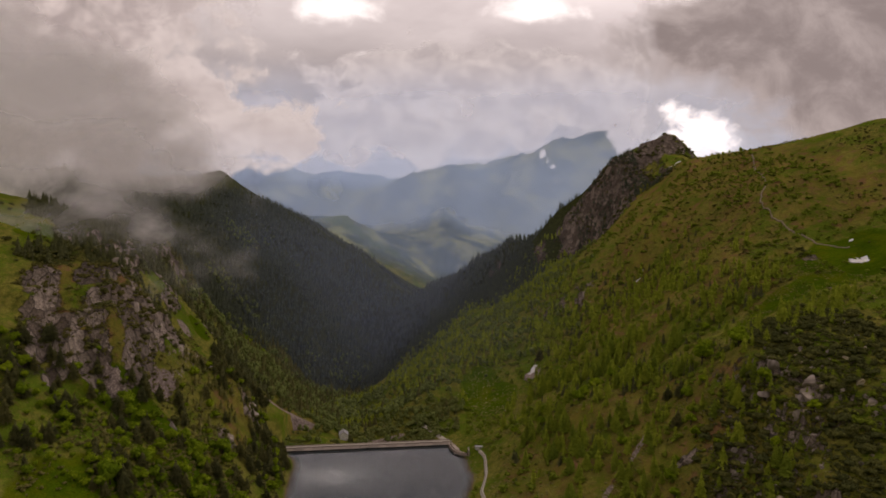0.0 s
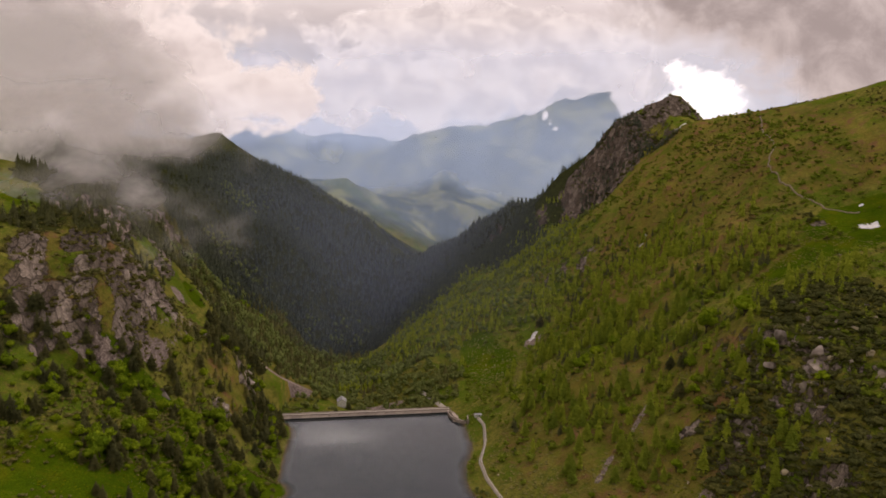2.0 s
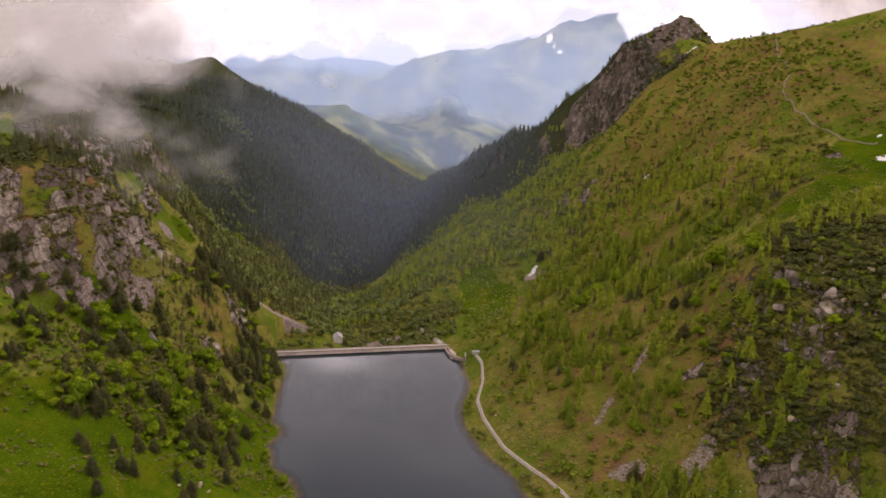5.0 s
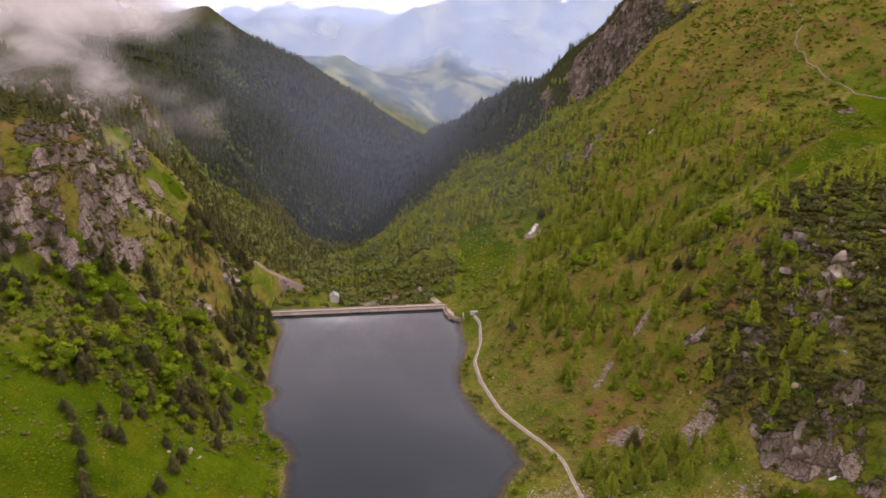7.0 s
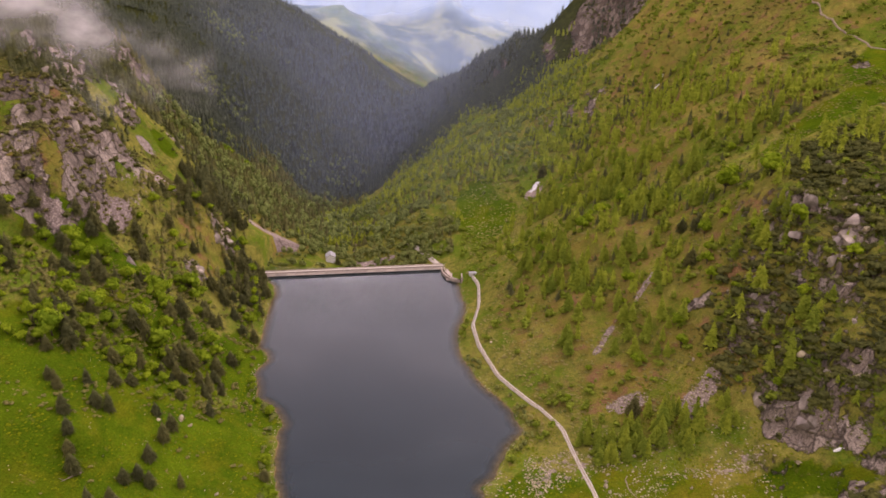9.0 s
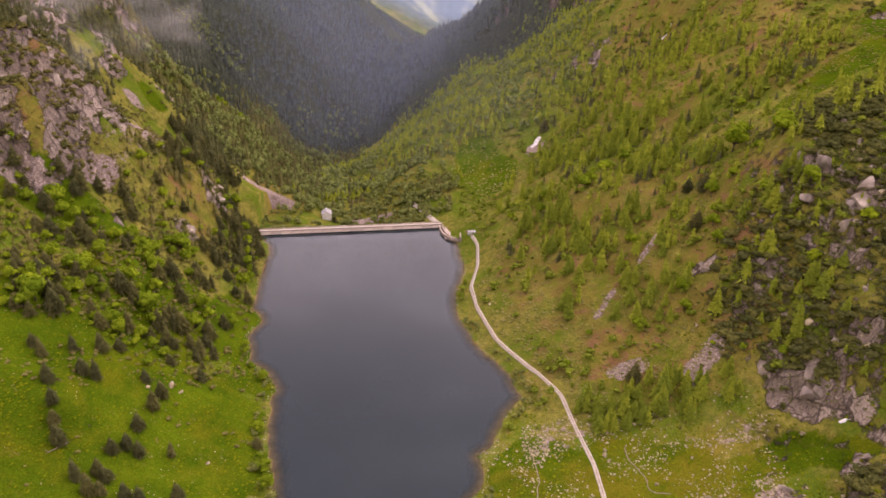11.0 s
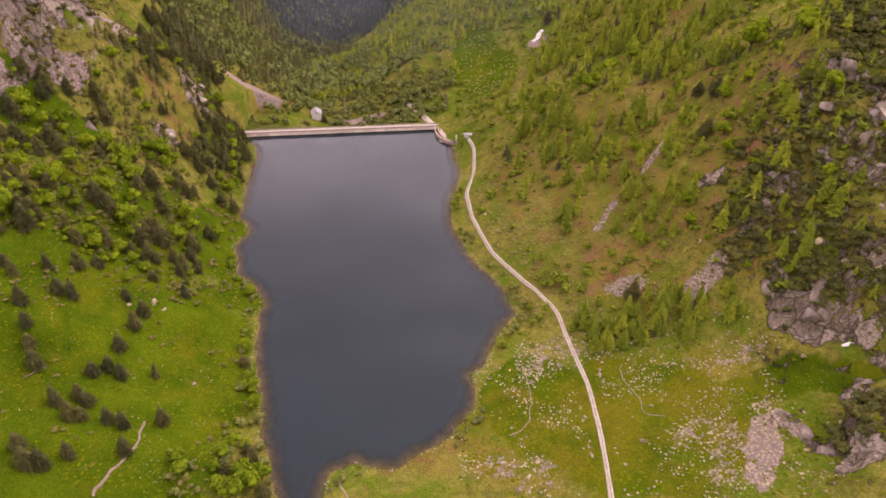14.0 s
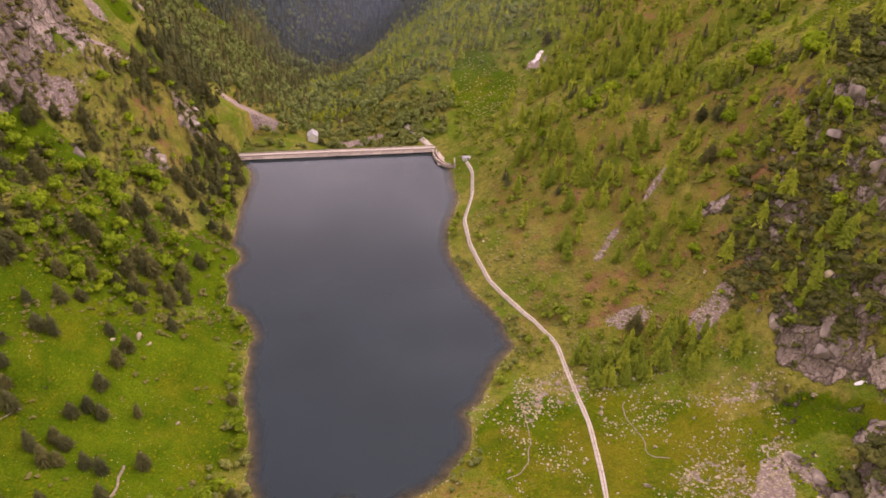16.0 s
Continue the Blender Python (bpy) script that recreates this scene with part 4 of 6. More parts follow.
def plant(kind, x, y, scale, sink=0.2):
    """Puts one tree of that kind on the ground; the first ones take the templates themselves."""
    z, n = ground_z(x, y), used.get(kind, 0)
    used[kind] = n + 1
    tall = scale * (0.9 + 0.25 * rng.random())
    m = Matrix.LocRotScale((x, y, z - sink), Euler((radians(rng.normal() * 2), radians(rng.normal() * 2), rng.random() * 6.28)), (scale * (0.9 + 0.2 * rng.random()), scale * (0.9 + 0.2 * rng.random()), tall))
    if n < 4:
        KINDS[kind][n].matrix_basis = m
    else:
        made = copy_thing(KINDS[kind][int(rng.integers(4))], Matrix.Identity(4))
        made.matrix_basis = m


def scatter(count, x0, x1, y0, y1, density, apart=3.0, tries=14):
    """Random places by density (0..1), no two nearer than apart."""
    x, y = x0 + (x1 - x0) * rng.random(count * tries), y0 + (y1 - y0) * rng.random(count * tries)
    keep = rng.random(len(x)) < density(x, y)
    taken, out = set(), []
    for a, b in zip(x[keep], y[keep]):
        cell = (int(a / apart), int(b / apart))
        if cell in taken:
            continue
        taken.add(cell)
        out.append((a, b))
        if len(out) >= count:
            break
    return np.array(out).reshape(-1, 2)


def many(name, label, category, templates, places, scales, mat, squash=(0.85, 1.2), sink=0.3, smooth=False):
    """One mesh of very many plants or stones that nobody could count."""
    if not len(places):
        return
    zs = height(places[:, 0], places[:, 1])
    which, pieces, n = rng.integers(len(templates), size=len(places)), [], 0
    turns, tall = rng.random(len(places)) * 6.283, squash[0] + (squash[1] - squash[0]) * rng.random(len(places))
    verts, faces = [], []
    for k, (v, f) in enumerate(templates):
        idx = np.nonzero(which == k)[0]
        if not len(idx):
            continue
        c, s, sc = np.cos(turns[idx])[:, None], np.sin(turns[idx])[:, None], scales[idx][:, None]
        vx = (v[None, :, 0] * c - v[None, :, 1] * s) * sc + places[idx, 0][:, None]
        vy = (v[None, :, 0] * s + v[None, :, 1] * c) * sc + places[idx, 1][:, None]
        vz = v[None, :, 2] * sc * tall[idx][:, None] + (zs[idx] - sink)[:, None]
        verts.append(np.stack([vx, vy, vz], axis=2).reshape(-1, 3))
        faces.append((f[None] + (np.arange(len(idx)) * len(v))[:, None, None]).reshape(-1, 3) + n)
        n += len(idx) * len(v)
    tagged(new(name, mesh_of(name, np.concatenate(verts), np.concatenate(faces), mat, smooth)), label, category, kind="stuff")


# ---- plants: where they stand ----
def cover(rows, seed=0, ragged=0.5):
    return lambda x, y: blobs(x, y, rows, seed, ragged)


def clumped(x, y, size, seed, lo=-0.1, hi=0.35):
    return np.clip((fractal(x, y, size, 3, seed) - lo) / (hi - lo), 0, 1)


def clear_of_house(x, y):
    return ~((np.abs(x + 101) < 13) & (y > 532) & (y < 566))


def dry(x, y):
    return (shore_distance(x, y) > 2.5) & ~((np.abs(x + 75) < 90) & (y > 470) & (y < 535))


def on_path(x, y):
    out = np.zeros_like(x, dtype=bool)
    for (ax, ay), (bx, by) in zip(PATHWAY, PATHWAY[1:]):
        k = np.clip(((x - ax) * (bx - ax) + (y - ay) * (by - ay)) / ((bx - ax) ** 2 + (by - ay) ** 2), 0, 1)
        out |= np.hypot(x - ax - k * (bx - ax), y - ay - k * (by - ay)) < 4.5
    return out


def bare(x, y):
    return 1 - np.maximum(blobs(x, y, SCREES, 21), 0.8 * blobs(x, y, SLABS, 5))


MEADOW_SPRUCES = [(-163, 223), (-160, 220), (-153, 209), (-151, 204), (-147, 198), (-127, 237), (-128, 223), (-131, 205), (-128, 211), (-123, 210), (-113, 217), (-131, 192), (-127, 191), (-136, 186), (-130, 182), (-126, 183),
                  (-112, 184), (-100, 190), (-107, 172), (-123, 165), (-137, 163), (-132, 157), (-128, 158), (-118, 273), (-118, 185), (-126, 290), (-171, 236), (-176, 240), (-82, 238), (-66, 184)]
EAST_BRIGHT_TREES = [(185, 408, 2.3), (190, 414, 1.7), (195, 420, 1.4), (195, 369, 2.2), (198, 373, 1.5), (80, 480, 1.3), (104, 457, 1.6), (109, 463, 1.4), (120, 477, 1.5), (124, 481, 1.2), (138, 487, 1.5), (142, 492, 1.2), (161, 370, 1.3), (158, 353, 1.0), (155, 345, 1.2), (154, 333, 1.2), (191, 321, 1.5), (177, 339, 1.0), (132, 306, 1.1), (111, 310, 1.1), (151, 556, 1.6), (171, 369, 1.0)]
WEST_BRIGHT_TREES = [(-60, 176, 1.1), (-63, 170, 1.2), (-144, 283, 1.0), (-150, 286, 1.0), (-138, 281, 0.9), (-179, 352, 1.6), (-161, 377, 2.0), (-157, 372, 1.3), (-161, 338, 1.5), (-166, 341, 1.2), (-153, 304, 1.9), (-149, 300, 1.3), (-211, 340, 1.7), (-207, 336, 1.4), (-181, 317, 1.2), (-138, 339, 1.5), (-134, 335, 1.2), (-186, 264, 1.8), (-190, 268, 1.4), (-165, 509, 1.4), (-135, 424, 1.3), (-183, 342, 1.3), (-167, 349, 1.6), (-172, 351, 1.3), (-135, 317, 1.5), (-194, 416, 1.2), (-179, 405, 1.1), (-181, 298, 1.3), (-163, 280, 1.3), (-201, 338, 1.2), (-169, 313, 1.1), (-260, 788, 2.0), (-255, 782, 1.7), (-236, 781, 1.9), (-240, 787, 1.6)]
FLANK_SPRUCES = [(-194, 383), (-190, 379), (-214, 355), (-209, 362), (-206, 358), (-194, 315), (-170, 294), (-173, 297), (-182, 270), (-179, 273), (-191, 325), (-185, 331), (-188, 377), (-186, 372), (-202, 480), (-199, 476), (-192, 464), (-148, 364), (-151, 368), (-141, 365), (-144, 360), (-126, 337), (-146, 331), (-149, 335), (-160, 304), (-202, 370), (-196, 435), (-184, 488), (-179, 434), (-173, 456), (-176, 462), (-150, 448), (-149, 398), (-152, 404), (-166, 305), (-208, 312), (-204, 316), (-191, 280), (-187, 284), (-169, 278), (-157, 347), (-154, 343), (-184, 411)]
SLOPE_LARCHES = [(102, 384), (105, 388), (119, 398), (91, 394), (94, 390), (76, 343), (78, 347), (142, 402), (158, 430), (82, 374), (114, 342), (165, 334), (134, 318), (137, 322), (144, 296), (132, 359), (98, 402), (110, 410), (128, 408), (150, 415), (86, 360)]
GROVE = [(141, 258, 7, 11, 0), (98, 264, 26, 13, -8), (118, 262, 16, 12, 0)]
for x, y in MEADOW_SPRUCES:
    plant("spruce", x, y, 0.66 + 0.3 * rng.random())
for x, y, s in EAST_BRIGHT_TREES + WEST_BRIGHT_TREES:
    plant("broadleaf", x, y, s)
for x, y in FLANK_SPRUCES:
    plant("spruce", x, y, 0.85 + 0.4 * rng.random())
SPUR_EDGE = [(-205, 535, 14, 14, 0), (-188, 528, 12, 18, 0), (-172, 530, 10, 10, 0), (-196, 508, 8, 10, 0), (-176, 478, 8, 12, 0), (-182, 448, 6, 10, 0)]
for x, y in scatter(70, -225, -150, 430, 560, lambda x, y: blobs(x, y, SPUR_EDGE, 3, 0.5) * bare(x, y), 3.8, 40):
    plant("spruce", x, y, 0.7 + 0.6 * rng.random())
for x, y in SLOPE_LARCHES:
    plant("larch", x, y, 1.1 + 0.35 * rng.random())
for x, y in ((149, 354), (160, 381), (162, 384), (99, 647), (156, 395), (103, 283)):
    plant("spruce", x, y, 1.0 + 0.3 * rng.random())
plant("spruce", -93.5, 549, 0.85)
LEFT_WOOD = [(-245, 292, 34, 36, 0), (-225, 262, 24, 24, 0), (-165, 340, 50, 60, 0), (-200, 320, 40, 50, 0), (-150, 420, 40, 70, 10), (-190, 290, 40, 30, 0)]
left = scatter(95, -290, -95, 235, 520, lambda x, y: blobs(x, y, LEFT_WOOD, 4, 0.6) * clumped(x, y, 34, 12) * bare(x, y) * dry(x, y), 4.0, 30)
for x, y in left:
    plant("spruce", x, y, 0.7 + 0.55 * rng.random())
SHORE_WOOD = [(-146, 450, 14, 38, 8), (-150, 478, 10, 16, 0)]
for x, y in scatter(55, -175, -125, 395, 500, lambda x, y: blobs(x, y, SHORE_WOOD, 5, 0.3) * (shore_distance(x, y) > 3), 3.6, 30):
    plant("spruce", x, y, 0.7 + 0.45 * rng.random())
for x, y in scatter(215, -280, -95, 235, 520, lambda x, y: blobs(x, y, LEFT_WOOD, 6, 0.6) * clumped(x, y, 26, 15, -0.5, 0.25) * bare(x, y) * dry(x, y), 6.0, 30):
    plant("broadleaf", x, y, 0.42 + 0.85 * rng.random() ** 1.8)
MEADOW_EDGE = [(-160, 275, 26, 34, 0), (-140, 300, 20, 26, 0), (-185, 255, 20, 30, 0), (-150, 245, 18, 16, 0)]
for x, y in scatter(70, -205, -110, 225, 335, lambda x, y: blobs(x, y, MEADOW_EDGE, 31, 0.8) * clumped(x, y, 22, 32, -0.3, 0.4) * dry(x, y), 4.0, 60):
    plant("broadleaf" if rng.random() < 0.6 else "willow", x, y, 0.35 + 0.6 * rng.random() ** 1.5)
for x, y in scatter(18, -205, -110, 225, 335, lambda x, y: blobs(x, y, MEADOW_EDGE, 33, 0.8) * dry(x, y), 7.0, 60):
    plant("spruce", x, y, 0.5 + 0.45 * rng.random())
for x, y in scatter(58, 70, 150, 245, 285, lambda x, y: blobs(x, y, GROVE, 3, 0.3), 4.4, 40):
    plant("larch", x, y, 0.6 + 0.6 * rng.random())
RIGHT_WOOD = [(110, 420, 70, 110, 10), (150, 330, 50, 60, 0), (170, 470, 60, 70, 0), (130, 560, 60, 60, 0), (160, 280, 30, 40, 0)]
for x, y in scatter(215, 50, 260, 255, 620, lambda x, y: blobs(x, y, RIGHT_WOOD, 7, 0.6) * clumped(x, y, 30, 22) * bare(x, y) * dry(x, y) * ~on_path(x, y), 4.5, 30):
    plant("larch", x, y, 0.8 + 0.7 * rng.random())
for x, y in scatter(45, 50, 260, 255, 620, lambda x, y: blobs(x, y, RIGHT_WOOD, 9, 0.6) * clumped(x, y, 40, 25) * dry(x, y) * ~on_path(x, y), 5, 30):
    plant("broadleaf", x, y, 0.5 + 0.7 * rng.random() ** 2)
PINES = [(200, 300, 40, 55, 0), (188, 262, 26, 24, 0), (172, 270, 14, 24, 0), (200, 245, 18, 20, 0), (232, 350, 40, 60, 0), (160, 298, 14, 26, 0), (172, 184, 12, 12, 0)]


def pine_cover(x, y):
    return blobs(x, y, PINES, 7, 0.6) * (1 - blobs(x, y, LUSH, 41)) * (1 - 0.9 * blobs(x, y, SLABS, 5))


for x, y in scatter(290, 140, 290, 160, 420, lambda x, y: pine_cover(x, y) * clumped(x, y, 18, 35, -0.7, 0.2), 3.2, 30):
    plant("pine", x, y, 0.9 + 0.9 * rng.random(), 0.5)
for x, y in scatter(70, -100, 60, 170, 480, lambda x, y: (shore_distance(x, y) > 0.5) * (shore_distance(x, y) < 6) * clumped(x, y, 25, 44, 0, 0.4), 3.5, 200):
    plant("willow", x, y, 0.4 + 0.5 * rng.random())

for x, y in scatter(26, -95, -52, 158, 226, lambda x, y: blobs(x, y, [(-69, 190, 10, 30, 12), (-80, 172, 14, 14, 0)], 3, 0.3) * (shore_distance(x, y) > 1.5), 3.4, 200):
    plant("broadleaf" if rng.random() < 0.4 else "willow", x, y, 0.6 + 0.5 * rng.random())

for kind, x, y, s in (("broadleaf", -67, 165, 1.2), ("broadleaf", -68, 175, 1.05), ("broadleaf", -73, 166, 1.0), ("willow", -61, 181, 1.5), ("willow", -74, 182, 1.7), ("willow", -64, 190, 1.3), ("willow", -68, 205, 1.4), ("willow", -75, 224, 1.4), ("willow", -73, 213, 1.4),
                      ("willow", -79, 222, 1.3), ("spruce", -58, 168, 0.75), ("spruce", -68, 186, 0.7), ("spruce", -74, 175, 0.75), ("broadleaf", -62, 178, 0.9)):
    plant(kind, x, y, s)

for x, y in scatter(40, -112, -52, 162, 330, lambda x, y: (shore_distance(x, y) > 1.0) * (shore_distance(x, y) < 6) * clumped(x, y, 14, 46, -0.2, 0.3), 2.8, 300):
    plant("broadleaf" if rng.random() < 0.35 else "willow", x, y, 0.45 + 0.45 * rng.random())

# ---- plants: woods and scrub beyond counting ----
LOW_SPRUCE = [conifer_crown(7, 6, 11.0, 4.2 + 0.4 * i, 0.05, 0.35, 0.38) for i in range(3)]
FAR_SPRUCE = [conifer_crown(5, 5, 11.5, 4.2 + 0.4 * i, 0.05, 0.35, 0.35) for i in range(3)]
LOW_LARCH = [conifer_crown(9, 7, 9.5 + 0.5 * i, 2.9 + 0.25 * i, 0.06, 0.7, 0.3, 0.65) for i in range(5)]
BUSHES = [leafy_crown(2.6, 1.9, 18, 0.6, 3, 0.05) for i in range(4)]
ROUND = [leafy_crown(8.0, 3.4, 24, 1.3, 4, 0.1) for i in range(4)]


def sizes(n, a, b, power=1.4):
    return a + (b - a) * rng.random(n) ** power


places = scatter(2000, 140, 290, 160, 420, lambda x, y: pine_cover(x, y) * clumped(x, y, 14, 36, -0.7, 0.2), 2.2, 20)
many("pine_scrub", "dark creeping pine scrub covering the rocky slope", "scrub", BUSHES, places, sizes(len(places), 0.6, 1.7), PINE, (0.5, 0.9))
places = scatter(120, 140, 280, 230, 420, lambda x, y: pine_cover(x, y) * clumped(x, y, 20, 38, -0.2, 0.3), 4.0, 30)
many("slope_larches", "slim light green larches among the pine scrub", "larches", LOW_LARCH, places, sizes(len(places), 0.3, 0.75), LARCH)
places = scatter(230, -150, 20, 545, 680, lambda x, y: clumped(x, y, 36, 84, -0.2, 0.3) * (y > 552 + 0.1 * x) * clear_of_house(x, y) * bare(x, y), 5.0, 20)
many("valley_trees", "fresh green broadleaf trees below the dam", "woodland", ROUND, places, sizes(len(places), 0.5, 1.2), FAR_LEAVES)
places = scatter(90, -170, 10, 560, 700, lambda x, y: clumped(x, y, 30, 86, -0.1, 0.3) * clear_of_house(x, y), 5.0, 20)
many("valley_spruces", "dark spruces below the dam", "forest", LOW_SPRUCE, places, sizes(len(places), 0.5, 1.1), SPRUCE)


def visible_wood(x, y):
    z = height(x, y)
    west_side = blobs(x, y, WOODS, 81, 0.25)
    return west_side * (z < 300) * (1 - blobs(x, y, LIT_PASTURES, 51, 0.6)) * (1 - 0.5 * blobs(x, y, HIGH_CLIFFS, 5)) * (1 - 0.75 * blobs(x, y, [r for r in CLIFF_FACE if r[1] > 1000], 5))


places = scatter(1900, -380, -100, 590, 1260, cover(NEAR_WOODS, 45, 0.6), 5.5, 20)
many("slope_spruces", "dark brownish green spruces on the slope beyond the cliff", "forest", LOW_SPRUCE, places, sizes(len(places), 0.6, 1.3), SPRUCE)
places = scatter(420, -380, -100, 590, 1260, lambda x, y: blobs(x, y, NEAR_WOODS, 46, 0.6) * clumped(x, y, 50, 47, 0.0, 0.4), 6.0, 30)
many("slope_broadleaves", "fresh green broadleaf trees between the spruces", "woodland", ROUND, places, sizes(len(places), 0.5, 1.2), FAR_LEAVES)
places = scatter(5200, -620, 160, 560, 1250, visible_wood, 5.5, 8)
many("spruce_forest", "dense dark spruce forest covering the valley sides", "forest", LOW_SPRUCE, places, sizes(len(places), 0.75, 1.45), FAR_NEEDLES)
places = scatter(1100, -420, -170, 330, 850, cover(WOODED_SPUR, 44), 5.0, 20)
many("spruce_belt", "dark spruces along the crest of the cliff", "forest", LOW_SPRUCE, places, sizes(len(places), 0.5, 1.1), SPRUCE)
places = scatter(9000, -1100, 330, 1250, 2250, visible_wood, 7.0, 8)
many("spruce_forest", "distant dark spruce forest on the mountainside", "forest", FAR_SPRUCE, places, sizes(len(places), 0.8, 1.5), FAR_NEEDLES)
MIXED = [(-70, 850, 50, 120, 0), (-100, 760, 50, 90, 0), (-30, 960, 50, 110, 0), (15, 1090, 40, 120, 0), (-60, 680, 50, 60, 0), (60, 760, 70, 110, -10), (100, 900, 70, 140, 0), (10, 680, 45, 60, 0), (150, 1000, 50, 120, 0), (-190, 640, 40, 60, 0), (-130, 680, 40, 60, 0)]
places = scatter(1900, -260, 260, 560, 1250, lambda x, y: blobs(x, y, MIXED, 17, 0.6) * (1 - 0.9 * blobs(x, y, LUSH, 41)), 5.5, 20)
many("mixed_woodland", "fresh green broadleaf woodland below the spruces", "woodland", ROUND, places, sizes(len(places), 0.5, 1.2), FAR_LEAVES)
places = scatter(1300, -150, 300, 560, 1250, lambda x, y: blobs(x, y, MIXED, 19, 0.6) * clumped(x, y, 40, 5), 5.5, 20)
many("larch_woodland", "light green larch woodland on the far slope", "woodland", LOW_LARCH, places, sizes(len(places), 0.6, 1.1), LARCH)
FRESH = [(-170, 640, 40, 40, 0), (-200, 760, 50, 60, 0), (-150, 820, 40, 70, 0), (-195, 930, 60, 70, 0), (-180, 660, 70, 70, 0), (-230, 720, 60, 70, 0), (-110, 640, 50, 50, 0), (-190, 870, 60, 60, 0), (-240, 930, 50, 60, 0), (-320, 890, 30, 90, 0), (-160, 760, 50, 60, 0), (-210, 700, 30, 50, 0), (-420, 1300, 60, 90, 0), (-300, 1250, 40, 120, 0), (-200, 1400, 50, 90, 0), (-480, 1650, 80, 60, 0)]
places = scatter(1500, -620, 0, 600, 1750, lambda x, y: blobs(x, y, FRESH, 63, 0.8) * clumped(x, y, 50, 64, -0.2, 0.3), 7.0, 20)
many("spring_woodland", "lighter broadleaf trees between the spruces of the mountainside", "woodland", ROUND, places, sizes(len(places), 0.7, 1.5), FAR_LEAVES)
HIGH_LARCH = [(150, 470, 90, 120, 10), (200, 560, 80, 110, 0), (170, 680, 90, 90, 0), (240, 430, 60, 60, 0)]
places = scatter(650, 40, 330, 300, 820, lambda x, y: blobs(x, y, HIGH_LARCH, 27, 0.6) * clumped(x, y, 45, 6, -0.3, 0.3) * bare(x, y) * (1 - blobs(x, y, LUSH, 41)) * dry(x, y) * ~on_path(x, y), 5.0, 30)
many("larch_scrub", "scattered young larches over the heath slope", "larch scrub", LOW_LARCH, places, sizes(len(places), 0.55, 1.35), LARCH)


places = scatter(240, 30, 330, 290, 820, lambda x, y: blobs(x, y, HIGH_LARCH, 37, 0.6) * clumped(x, y, 60, 16, 0.0, 0.4) * bare(x, y) * (1 - blobs(x, y, LUSH, 41)) * dry(x, y) * ~on_path(x, y), 5.0, 40)
many("dark_conifers", "dark conifers scattered among the larches", "conifers", LOW_SPRUCE, places, sizes(len(places), 0.4, 0.95), SPRUCE)


def scrub_right(x, y):
    return clumped(x, y, 30, 71, -0.35, 0.3) * bare(x, y) * (1 - 0.92 * blobs(x, y, LUSH, 41)) * dry(x, y) * ~on_path(x, y) * (x > 15)


places = scatter(3000, 15, 420, 255, 900, scrub_right, 3.0, 8)
many("alder_scrub", "low green alder scrub on the heath slope", "scrub", BUSHES, places, sizes(len(places), 0.5, 2.1), LARCH, (0.7, 1.2))
places = scatter(600, 60, 420, 200, 900, lambda x, y: clumped(x, y, 38, 91, 0.05, 0.4) * (1 - 0.9 * blobs(x, y, LUSH, 41)) * dry(x, y) * ~on_path(x, y), 2.6, 10)
many("juniper_scrub", "dark low juniper and heather tufts", "scrub", BUSHES, places, sizes(len(places), 0.3, 1.0), PINE, (0.4, 0.8))
places = scatter(2400, -300, -85, 225, 540, lambda x, y: clumped(x, y, 24, 73, -0.3, 0.3) * blobs(x, y, LEFT_WOOD + [(-215, 420, 50, 80, 0)], 8, 0.7) * dry(x, y), 2.4, 20)
many("hazel_scrub", "olive green hazel scrub between the spruces", "scrub", BUSHES, places, sizes(len(places), 0.4, 1.3), DRY_TUSSOCK, (0.6, 1.0))
places = scatter(300, -200, -75, 160, 330, lambda x, y: clumped(x, y, 20, 79, 0.0, 0.4) * dry(x, y), 2.4, 20)
many("dwarf_shrubs", "grey-green dwarf shrubs dotted over the meadow", "scrub", BUSHES, places, sizes(len(places), 0.35, 1.1), DRY_TUSSOCK, (0.4, 0.8))
places = scatter(500, -150, 10, 520, 640, lambda x, y: clumped(x, y, 30, 83, -0.3, 0.3) * ~((np.abs(x + 75) < 90) & (y < 532 + 0.16 * (x + 75))) * clear_of_house(x, y) * bare(x, y), 3.0, 20)
many("streamside_scrub", "greyish willow and birch scrub below the dam", "scrub", BUSHES, places, sizes(len(places), 0.8, 2.4), WILLOW, (0.7, 1.2))
places = scatter(900, -345, 440, 320, 1180, lambda x, y: blobs(x, y, HIGH_CLIFFS + WEST_CLIFFS, 5, 0.6) * clumped(x, y, 16, 87, -0.2, 0.35), 3.0, 60)
many("ledge_scrub", "dark pine and juniper scrub on the ledges of the cliffs", "scrub", BUSHES, places, sizes(len(places), 0.7, 2.2), PINE, (0.6, 1.0))
places = scatter(420, 180, 325, 900, 1180, lambda x, y: blobs(x, y, HIGH_CLIFFS, 9, 0.8) * clumped(x, y, 24, 89, -0.2, 0.35), 5.0, 40)
many("ledge_spruces", "dark spruces clinging to the high crag", "forest", LOW_SPRUCE, places, sizes(len(places), 0.35, 0.8), FAR_NEEDLES)
places = scatter(2200, 130, 520, 480, 1080, lambda x, y: clumped(x, y, 60, 93, -0.15, 0.35) * (1 - blobs(x, y, LUSH, 41)), 3.0, 12)
many("high_scrub", "dark juniper and alpenrose scrub over the high pasture", "scrub", BUSHES, places, sizes(len(places), 0.5, 1.6, 2.0), HEATHER, (0.4, 0.8))
